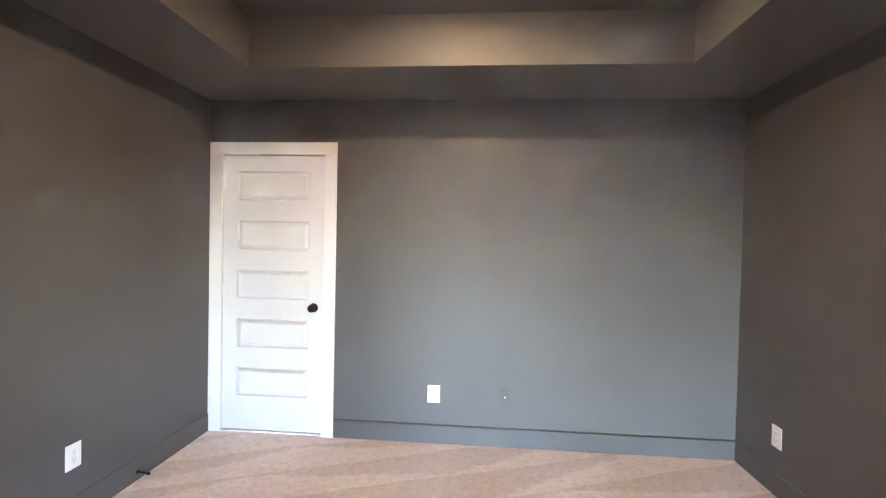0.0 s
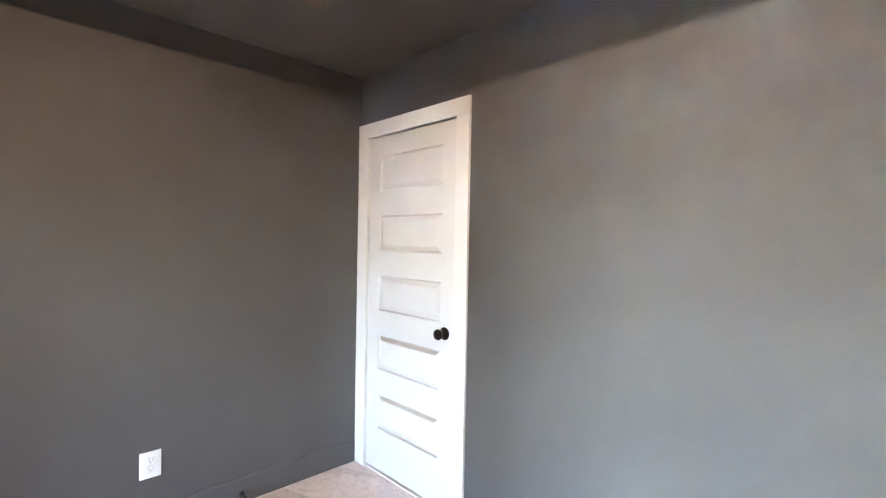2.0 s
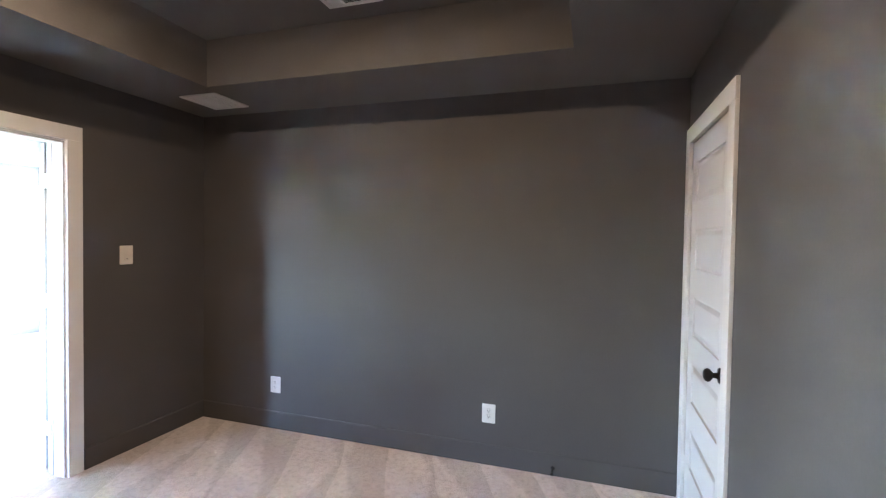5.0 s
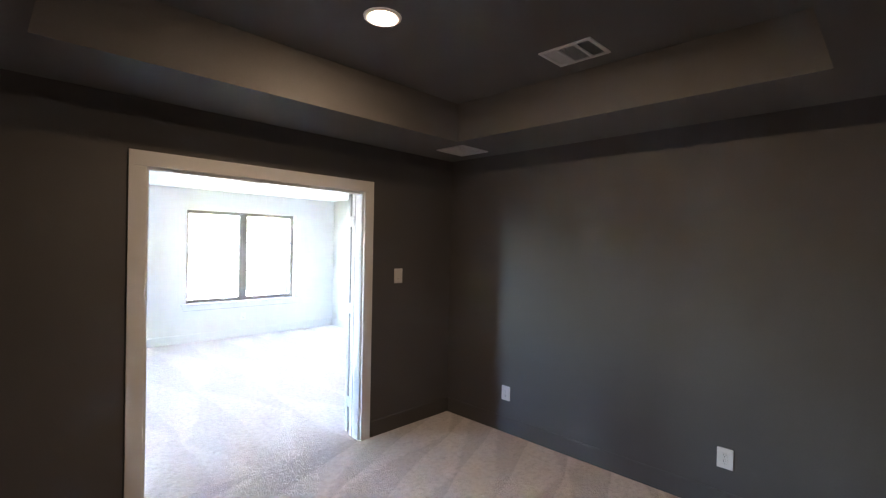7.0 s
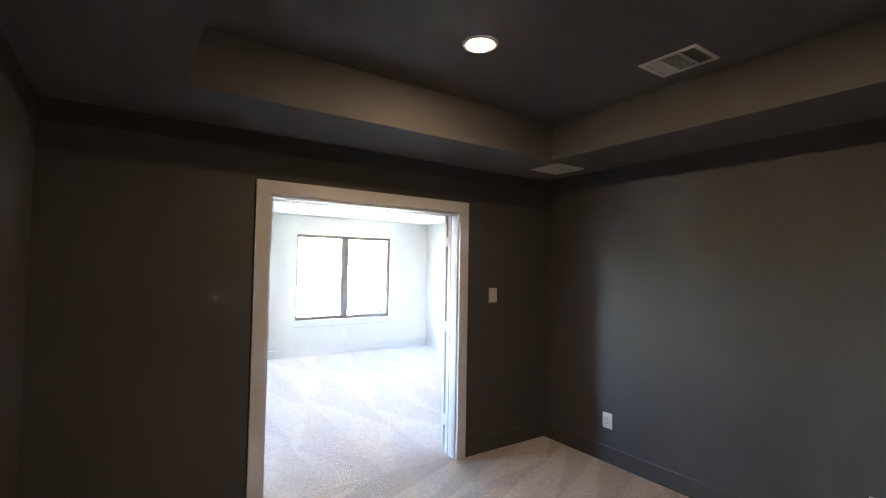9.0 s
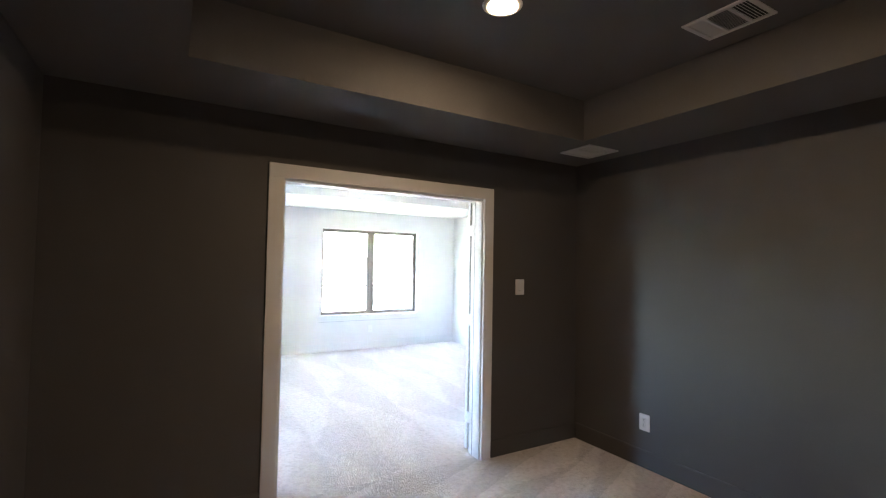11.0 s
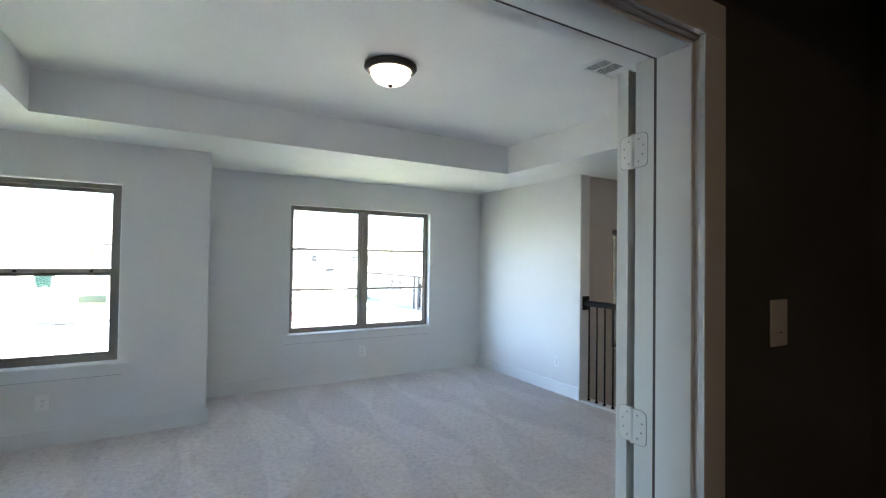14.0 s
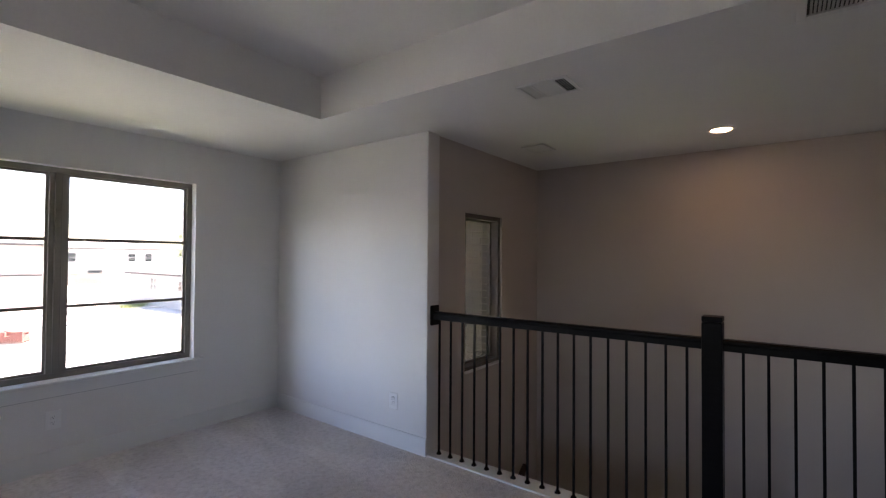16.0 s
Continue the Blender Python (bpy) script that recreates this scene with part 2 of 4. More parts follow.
M_SIDING = painted("pale_siding", (0.44, 0.43, 0.405), 0.85, 0.05, 0.6, 20.0, 0.3, 0.005)
M_SHINGLE = painted("weathered_shingle", (0.21, 0.20, 0.195), 0.92, 0.14, 0.9, 14.0, 0.5, 0.01)
M_EAVE = painted("grey_fascia", (0.20, 0.19, 0.185), 0.7, 0.08)
M_FASCIA = painted("dark_fascia", (0.055, 0.05, 0.05), 0.7, 0.08)
M_DARKGLASS = painted("window_dark_glass", (0.018, 0.026, 0.03), 0.08, 0.15, 0.8)
M_FENCE = painted("weathered_fence", (0.25, 0.21, 0.17), 0.9, 0.18, 0.8, 18.0, 0.4, 0.004, squash=(1, 1, 0.15))
M_GREEN = painted("green_painted_steel", (0.005, 0.040, 0.026), 0.5, 0.12, 1.2)
M_REDBRICK = painted("red_brick_stack", (0.22, 0.085, 0.065), 0.9, 0.25, 4.0, 40.0, 0.5, 0.004)
M_GREYBOX = painted("grey_plastic_cabin", (0.24, 0.25, 0.26), 0.6, 0.06, 1.5)
M_CAR = painted("dark_car_paint", (0.04, 0.06, 0.09), 0.25, 0.1, 1.0, metal=0.3)
M_LEAF = painted("leaf_green", (0.075, 0.11, 0.03), 0.7, 0.3, 0.8, 6.0)
M_BARK = painted("bark", (0.12, 0.09, 0.065), 0.95, 0.25, 2.0, 14.0, 0.8, 0.02)
M_WEED = painted("weed_green", (0.14, 0.17, 0.05), 0.8, 0.3, 2.0, 10.0)

# ---------------------------------------------------------------- mesh helpers


def box(bm, x0, x1, y0, y1, z0, z1, bevel=0.0, seg=2):
    """A box with softened edges, added to bm."""
    m = Matrix.Translation(((x0 + x1) / 2, (y0 + y1) / 2, (z0 + z1) / 2)) @ Matrix.Diagonal((abs(x1 - x0), abs(y1 - y0), abs(z1 - z0), 1))
    vs = bmesh.ops.create_cube(bm, size=1.0, matrix=m)["verts"]
    if bevel > 0:
        es = list({e for v in vs for e in v.link_edges})
        bmesh.ops.bevel(bm, geom=es, offset=bevel, segments=seg, affect="EDGES", profile=0.5)
    return bm


def slab(x0, x1, y0, y1, z0, z1, bevel=0.0, seg=2):
    return box(bmesh.new(), x0, x1, y0, y1, z0, z1, bevel, seg)


def lathe(profile, steps=32):
    """A turned shape round z from (radius, height) pairs."""
    bm = bmesh.new()
    rings = []
    for r, z in profile:
        if r < 1e-6:
            rings.append([bm.verts.new((0, 0, z))])
        else:
            rings.append([bm.verts.new((r * math.cos(2 * math.pi * i / steps), r * math.sin(2 * math.pi * i / steps), z)) for i in range(steps)])
    for a, b in zip(rings, rings[1:]):
        for i in range(steps):
            j = (i + 1) % steps
            if len(a) == 1 and len(b) > 1:
                bm.faces.new((a[0], b[j], b[i]))
            elif len(b) == 1 and len(a) > 1:
                bm.faces.new((a[i], a[j], b[0]))
            elif len(a) > 1:
                bm.faces.new((a[i], a[j], b[j], b[i]))
    bmesh.ops.recalc_face_normals(bm, faces=bm.faces)
    return bm


def prism(points, axis, a, b):
    """A polygon drawn in the plane across axis, drawn out from a to b along it."""
    bm = bmesh.new()

    def at(p, d):
        return {"x": (d, p[0], p[1]), "y": (p[0], d, p[1]), "z": (p[0], p[1], d)}[axis]
    lo, hi = [bm.verts.new(at(p, a)) for p in points], [bm.verts.new(at(p, b)) for p in points]
    bm.faces.new(lo)
    bm.faces.new(hi[::-1])
    for i in range(len(points)):
        j = (i + 1) % len(points)
        bm.faces.new((lo[j], lo[i], hi[i], hi[j]))
    bmesh.ops.recalc_face_normals(bm, faces=bm.faces)
    return bm


def cells(xs, ys, zs, solid):
    """Boxes of a grid joined into one skin: solid(x, y, z) says which cells are filled, by their middles."""
    bm, seen = bmesh.new(), {}
    nx, ny, nz = len(xs) - 1, len(ys) - 1, len(zs) - 1

    def full(i, j, k):
        if not (0 <= i < nx and 0 <= j < ny and 0 <= k < nz):
            return False
        return solid((xs[i] + xs[i + 1]) / 2, (ys[j] + ys[j + 1]) / 2, (zs[k] + zs[k + 1]) / 2)

    def vert(i, j, k):
        if (i, j, k) not in seen:
            seen[i, j, k] = bm.verts.new((xs[i], ys[j], zs[k]))
        return seen[i, j, k]
    sides = (((-1, 0, 0), ((0, 0, 0), (0, 0, 1), (0, 1, 1), (0, 1, 0))), ((1, 0, 0), ((1, 0, 0), (1, 1, 0), (1, 1, 1), (1, 0, 1))),
             ((0, -1, 0), ((0, 0, 0), (1, 0, 0), (1, 0, 1), (0, 0, 1))), ((0, 1, 0), ((0, 1, 0), (0, 1, 1), (1, 1, 1), (1, 1, 0))),
             ((0, 0, -1), ((0, 0, 0), (0, 1, 0), (1, 1, 0), (1, 0, 0))), ((0, 0, 1), ((0, 0, 1), (1, 0, 1), (1, 1, 1), (0, 1, 1))))
    for i in range(nx):
        for j in range(ny):
            for k in range(nz):
                if full(i, j, k):
                    for (a, b, c), corners in sides:
                        if not full(i + a, j + b, k + c):
                            bm.faces.new([vert(i + u, j + v, k + w) for u, v, w in corners])
    return bm


def part(name, bm, material, parent=None, label="", smooth=False):
    """bm as one mesh object, under parent where there is one."""
    me = bpy.data.meshes.new(name)
    bm.to_mesh(me)
    bm.free()
    if smooth:
        for f in me.polygons:
            f.use_smooth = True
    me.materials.append(material)
    ob = new(name, me)
    if parent is not None:
        ob.parent = parent
    if label:
        ob["label"] = label
    return ob


def again(ob, parent, m):
    """One more part on the mesh of ob, at the pose m under parent."""
    o = new(ob.name.split(".")[0], ob.data)
    o.parent = parent
    o.matrix_basis = m
    return o


def thing(name, m, label, category, group="", kind=""):
    e = new(name)
    e.empty_display_size = 0.1
    e.matrix_world = m
    return tagged(e, label, category, group, kind)


def softened(ob, width, seg=3):
    b = ob.modifiers.new("soft", "BEVEL")
    b.width, b.segments, b.limit_method, b.angle_limit = width, seg, "ANGLE", radians(40)
    for f in ob.data.polygons:
        f.use_smooth = True
    return ob


def setting(name, bm, material, label, category):
    return tagged(part(name, bm, material), label, category, kind="structure")


def wall(name, x0, x1, y0, y1, z0, z1, material, label, holes=()):
    """A wall along x or y; holes as (from, to, bottom, top) along its length, through its whole thickness."""
    along_x = abs(x1 - x0) > abs(y1 - y0)
    cuts = sorted({(x0 if along_x else y0), (x1 if along_x else y1), *(h[0] for h in holes), *(h[1] for h in holes)})
    zs = sorted({z0, z1, *(max(z0, h[2]) for h in holes), *(h[3] for h in holes)})

    def solid(x, y, z):
        u = x if along_x else y
        return not any(h[0] < u < h[1] and h[2] < z < h[3] for h in holes)
    bm = cells(cuts, [y0, y1], zs, solid) if along_x else cells([x0, x1], cuts, zs, solid)
    return setting(name, bm, material, label, "wall")

# ---------------------------------------------------------------- setting
Z0, Z1 = -0.30, 2.95
W2 = (-2.885, -1.056, 0.61, 2.107)       # double window
W1 = (0.488, 1.360, 0.62, 2.09)          # single window of the bay wall
W4 = (-2.48, -1.92, 0.98, 2.00)         # tall narrow loft window on the east side, where the daylight on the study wall comes from
W3 = (-4.225, -4.85, 0.505, 1.870)       # stairwell window
D1 = (-1.909, -1.129, 0.0, 2.056)        # closet door opening

setting("floor_loft", cells([-3.70, SX0 - 0.12, BX, SX1 + 0.12], [LY0 - 0.15, BY - 0.15, -0.54, HY], [Z0, 0.0],
        lambda x, y, z: (y < -0.54 or x < SX0 - 0.12) and not (y < BY - 0.15 and x > BX)),
        M_CARPET, "beige cut-pile carpet with vacuum strokes", "floor")
setting("floor_study", slab(SX0 - 0.119, SX1 + 0.12, -0.54, SY1 + 0.12, Z0, 0.0), M_CARPET2, "beige cut-pile carpet with vacuum strokes", "floor")
setting("floor_edge", slab(-3.845, -3.70, PE, HY, -0.34, 0.012, 0.004), M_TRIM, "white painted ledge along the stairwell under the balusters", "trim")

wall("wall_study_door", SX0 - 0.12, SX1 + 0.12, SY1, SY1 + 0.12, Z0, Z1, M_GREY, "dark grey painted study wall with a closet door", [D1])
wall("wall_study_west", SX0 - 0.06, SX0, SY0 - 0.063, SY1, Z0, Z1, M_GREY, "dark grey painted plain study wall")
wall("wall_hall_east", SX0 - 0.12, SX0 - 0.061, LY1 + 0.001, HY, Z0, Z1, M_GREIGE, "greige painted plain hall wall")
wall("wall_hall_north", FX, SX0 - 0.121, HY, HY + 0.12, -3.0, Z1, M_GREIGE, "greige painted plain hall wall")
wall("wall_study_east", SX1, SX1 + 0.12, SY0 - 0.06, SY1, Z0, Z1, M_GREY, "dark grey painted plain study wall")
OPEN = (OX0 - 0.02, OX1 + 0.031, -0.001, OH + 0.032)
wall("wall_study_opening", SX0, SX1, SY0 - 0.063, SY0, Z0, Z1, M_GREY, "dark grey painted study wall with a double doorway", [(OPEN[0], OPEN[1], Z0 - 0.01, OPEN[3])])
wall("wall_loft_north", SX0 - 0.12, SX1, LY1, SY0 - 0.064, Z0, Z1, M_WHITE, "white painted loft wall with a double doorway", [(OPEN[0], OPEN[1], Z0 - 0.01, OPEN[3])])
wall("wall_loft_east", SX1, SX1 + 0.15, BY, SY0 - 0.06, Z0, Z1, M_WHITE, "white painted loft wall with a side window", [W4])
softened(wall("wall_loft_bay", BX, SX1 + 0.12, BY - 0.15, BY, Z0, H + 0.05, M_WHITE, "white painted loft wall with a sash window", [W1]), 0.010)
wall("wall_loft_return", BX, BX + 0.12, LY0 - 0.15, BY - 0.15, Z0, Z1, M_WHITE, "white painted short return wall of the loft")
wall("wall_loft_window", PX - 0.145, BX, LY0 - 0.15, LY0, Z0, Z1, M_WHITE, "white painted loft wall with a double window", [W2])
softened(wall("wall_partition", PX - 0.145, PX, LY0, PE, -0.35, H + 0.05, M_WHITE, "white painted wall between loft and stairwell"), 0.010)
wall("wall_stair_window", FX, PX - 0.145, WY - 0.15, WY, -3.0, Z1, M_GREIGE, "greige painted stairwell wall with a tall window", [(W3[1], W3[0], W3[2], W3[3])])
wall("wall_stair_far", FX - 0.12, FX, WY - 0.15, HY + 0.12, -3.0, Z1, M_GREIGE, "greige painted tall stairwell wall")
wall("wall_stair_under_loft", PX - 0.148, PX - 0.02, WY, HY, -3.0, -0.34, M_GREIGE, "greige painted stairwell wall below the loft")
setting("floor_below", slab(FX, PX - 0.02, WY, HY, -3.0, -2.85), M_CARPET2, "beige carpet at the foot of the stairwell", "floor")

TS = (-1.39, 1.128, 0.166, 2.431)        # study tray
TL = (-3.028, 0.947, -3.817, -1.296)     # loft tray
setting("ceiling_study", cells([SX0 - 0.1, TS[0], TS[1], SX1 + 0.1], [SY0 - 0.03, TS[2], TS[3], SY1 + 0.1], [H, T, Z1],
        lambda x, y, z: z > T or not (TS[0] < x < TS[1] and TS[2] < y < TS[3])), M_GREYCEIL, "dark grey painted tray ceiling", "ceiling")
setting("ceiling_loft", cells([FX - 0.1, TL[0], SX0 - 0.101, TL[1], SX1 + 0.1], [LY0 - 0.1, TL[2], TL[3], SY0 - 0.031, HY + 0.1], [H, T, Z1],
        lambda x, y, z: (y < SY0 - 0.031 or x < SX0 - 0.101) and (z > T or not (TL[0] < x < TL[1] and TL[2] < y < TL[3]))), M_CEIL, "white painted tray ceiling over loft and stairs", "ceiling")
setting("roof_deck", slab(FX - 0.5, SX1 + 0.5, LY0 - 0.55, SY1 + 0.5, Z1 + 0.002, Z1 + 0.1), M_SHINGLE, "plain roof deck above the ceilings", "roof")


def skirting(name, a, b, at, face, material, label):
    """A baseboard with an eased top, from a to b along one axis; face: the way it faces."""
    d = 0.009
    prof = [(0, 0), (d, 0), (d, BASE - 0.008), (d * 0.6, BASE), (0, BASE)]
    if face in ("+y", "-y"):
        s = 1 if face == "+y" else -1
        bm = prism([(at + s * u, v) for u, v in prof], "x", a, b)
    else:
        s = 1 if face == "+x" else -1
        bm = prism([(at + s * u, v) for u, v in prof], "y", a, b)
    return setting(name, bm, material, label, "baseboard")


GB, WB = "dark grey painted baseboard", "white painted baseboard"
skirting("baseboard_study_door", -1.04, SX1, SY1, "-y", M_GREYTRIM, GB)
skirting("baseboard_study_west", SY0 + 0.016, SY1 - 0.018, SX0, "+x", M_GREYTRIM, GB)
skirting("baseboard_study_east", SY0 + 0.016, SY1 - 0.016, SX1, "-x", M_GREYTRIM, GB)
skirting("baseboard_study_opening_a", SX0, -1.066, SY0, "+y", M_GREYTRIM, GB)
skirting("baseboard_study_opening_b", 0.662, SX1, SY0, "+y", M_GREYTRIM, GB)
skirting("baseboard_loft_bay", BX - 0.014, SX1, BY, "+y", M_TRIM, WB)
skirting("baseboard_loft_return", LY0 + 0.016, BY, BX, "-x", M_TRIM, WB)
skirting("baseboard_loft_window", PX, BX, LY0, "+y", M_TRIM, WB)
skirting("baseboard_partition", LY0 + 0.016, PE, PX, "+x", M_TRIM, WB)
skirting("baseboard_loft_east", BY + 0.016, LY1 - 0.016, SX1, "-x", M_TRIM, WB)
skirting("baseboard_loft_north_a", SX0 - 0.12, -1.066, LY1, "-y", M_TRIM, WB)
skirting("baseboard_loft_north_b", 0.662, SX1, LY1, "-y", M_TRIM, WB)

# ---------------------------------------------------------------- doors


def panel_slab(w, h, t, panels, edge=0.036, deep=0.0085):
    """A moulded door leaf from x 0 to w, y 0 (front) to t, z 0 to h, with sunk panels (x0, x1, z0, z1) on both faces."""
    bm = bmesh.new()
    for y, s in ((0.0, 1), (t, -1)):
        xs = sorted({0.0, w, *(p[0] for p in panels), *(p[1] for p in panels)})
        zs = sorted({0.0, h, *(p[2] for p in panels), *(p[3] for p in panels)})
        for i in range(len(xs) - 1):
            for k in range(len(zs) - 1):
                cx, cz = (xs[i] + xs[i + 1]) / 2, (zs[k] + zs[k + 1]) / 2
                if any(p[0] < cx < p[1] and p[2] < cz < p[3] for p in panels):
                    continue
                bm.faces.new([bm.verts.new((u, y, v)) for u, v in ((xs[i], zs[k]), (xs[i + 1], zs[k]), (xs[i + 1], zs[k + 1]), (xs[i], zs[k + 1]))])
        for x0, x1, z0, z1 in panels:
            loops = []
            for inset, sink in ((0.0, 0.0), (0.0025, 0.7 * deep), (0.0075, deep), (0.011, deep), (edge - 0.004, 0.30 * deep), (edge, 0.22 * deep)):
                loops.append([bm.verts.new((u, y + s * sink, v)) for u, v in
                              ((x0 + inset, z0 + inset), (x1 - inset, z0 + inset), (x1 - inset, z1 - inset), (x0 + inset, z1 - inset))])
            for a, b in zip(loops, loops[1:]):
                for i in range(4):
                    j = (i + 1) % 4
                    bm.faces.new((a[i], a[j], b[j], b[i]))
            bm.faces.new(loops[-1])
    for q in (((0, 0, 0), (0, t, 0), (0, t, h), (0, 0, h)), ((w, 0, 0), (w, t, 0), (w, t, h), (w, 0, h)), ((0, 0, 0), (w, 0, 0), (w, t, 0), (0, t, 0)), ((0, 0, h), (w, 0, h), (w, t, h), (0, t, h))):
        bm.faces.new([bm.verts.new(c) for c in q])
    bmesh.ops.remove_doubles(bm, verts=bm.verts, dist=0.0002)
    bmesh.ops.recalc_face_normals(bm, faces=bm.faces)
    return bm


def five_panels(w, inset_x=0.108, z_low=0.250, high=0.212, pitch=0.3605):
    return [(inset_x, w - inset_x, z_low + i * pitch, z_low + i * pitch + high) for i in range(5)]


def rounded_leaf(w, h, r, t):
    """A hinge leaf in the x-z plane with two rounded corners on its far side, t thick along y."""
    pts = [(0, -h / 2)]
    for cx, cz, a0 in ((w - r, -h / 2 + r, -90), (w - r, h / 2 - r, 0)):
        pts += [(cx + r * math.cos(radians(a0 + a)), cz + r * math.sin(radians(a0 + a))) for a in (0, 22.5, 45, 67.5, 90)]
    pts.append((0, h / 2))
    return prism(pts, "y", 0, t)


def casing(name, x0, x1, top, y, s, width, left_width=None):
    """Flat casing round a doorway on the wall face y, standing out by s * 16 mm."""
    lw = left_width or width
    bm = bmesh.new()
    ya, yb = sorted((y, y + s * 0.016))
    box(bm, x0 - lw, x0, ya, yb, 0.0, top, 0.002)
    box(bm, x1, x1 + width, ya, yb, 0.0, top, 0.002)
    box(bm, x0 - lw, x1 + width, ya, yb - (0.0004 if s > 0 else 0), top, top + width, 0.002)
    return setting(name, bm, M_TRIM, "white painted flat door casing", "door casing")


# closet door, closed
casing("trim_closet_door", D1[0] + 0.008, D1[1] - 0.006, 2.046, SY1, -1, 0.088, 0.098)
jamb = cells([D1[0], D1[0] + 0.0025, D1[1] - 0.0025, D1[1]], [SY1 - 0.001, SY1 + 0.119], [0.0, D1[3] - 0.0025, D1[3]],
             lambda x, y, z: z > D1[3] - 0.0025 or not (D1[0] + 0.0025 < x < D1[1] - 0.0025))
setting("door_jamb_closet", jamb, M_TRIM, "white painted door jamb lining", "door jamb")
setting("threshold_closet", slab(D1[0] + 0.003, D1[1] - 0.003, SY1 - 0.004, SY1 + 0.05, 0.0, 0.013, 0.003), M_TRIM, "white strip under the closet door", "threshold")
setting("wall_closet_back", slab(D1[0] - 0.05, D1[1] + 0.05, SY1 + 0.121, SY1 + 0.15, 0.0, 2.10), M_WHITE, "plain wall behind the closet door", "wall")
closet = thing("door_1", pose(D1[0] + 0.010, SY1 + 0.004, 0.02), "closed white five-panel closet door with black knob", "door", kind="structure")
DW = D1[1] - D1[0] - 0.0205
part("leaf", panel_slab(DW, 2.0205, 0.035, five_panels(DW)), M_DOOR, closet)
knob = part("door_knob", lathe([(0.0, 0.0), (0.033, 0.0), (0.034, 0.004), (0.030, 0.009), (0.014, 0.012), (0.0115, 0.020), (0.0115, 0.030), (0.017, 0.034),
                                (0.0265, 0.042), (0.0285, 0.050), (0.0255, 0.059), (0.016, 0.065), (0.0, 0.067)], 32), M_BRONZE, closet, "oil-rubbed bronze round knob on a rose", True)
knob.matrix_basis = pose(DW - 0.070, 0.0, 0.918, 90)
part("latch_plate", slab(DW - 0.001, DW + 0.0015, 0.006, 0.029, 0.888, 0.948), M_BRONZE, closet, "dark latch plate")
for z in (0.235, 1.02, 1.83):
    hg = part("hinge", lathe([(0.0, -0.045), (0.006, -0.045), (0.006, 0.045), (0.0, 0.045)], 14), M_TRIM, closet, "white painted butt hinge")
    hg.matrix_basis = pose(-0.006, -0.006, z)
    lf = part("hinge_leaf", slab(-0.006, 0.020, -0.0015, 0.002, -0.044, 0.044, 0.0006), M_TRIM, hg)
    lf.matrix_basis = pose(0, 0.004, 0)

# double doorway: lining, stops, casings
JY0, JY1 = LY1 - 0.002, SY0 + 0.002
lin = cells([OPEN[0], OX0 - 0.012, OX1 + 0.012, OPEN[1]], [JY0, JY1], [0.0, OH + 0.012, OPEN[3]],
            lambda x, y, z: z > OH + 0.012 or not (OX0 - 0.012 < x < OX1 + 0.012))
setting("door_jamb_double", lin, M_TRIM, "white painted lining of the double doorway", "door jamb")
SB = -0.578
st = cells([OX0 - 0.012, OX0, OX1, OX1 + 0.012], [SB, JY1 - 0.012], [0.0, OH, OH + 0.012], lambda x, y, z: z > OH or not (OX0 < x < OX1))
softened(setting("door_stop_double", st, M_TRIM, "white painted door stop of the double doorway", "door stop"), 0.002, 2)
sl = cells([OX0 - 0.012, OX0 - 0.002, OX1 + 0.002, OX1 + 0.012], [SB - 0.008, SB], [0.0, OH + 0.002, OH + 0.012], lambda x, y, z: z > OH + 0.002 or not (OX0 - 0.002 < x < OX1 + 0.002))
setting("door_seal_double", sl, M_SEAL, "thin grey seal along the door stop", "door seal")
casing("trim_double_door_study", OX0 - 0.010, OX1 + 0.019, OH + 0.018, SY0, 1, 0.088)
casing("trim_double_door_loft", OX0 - 0.022, OX1 + 0.033, OH + 0.030, LY1, -1, 0.084)


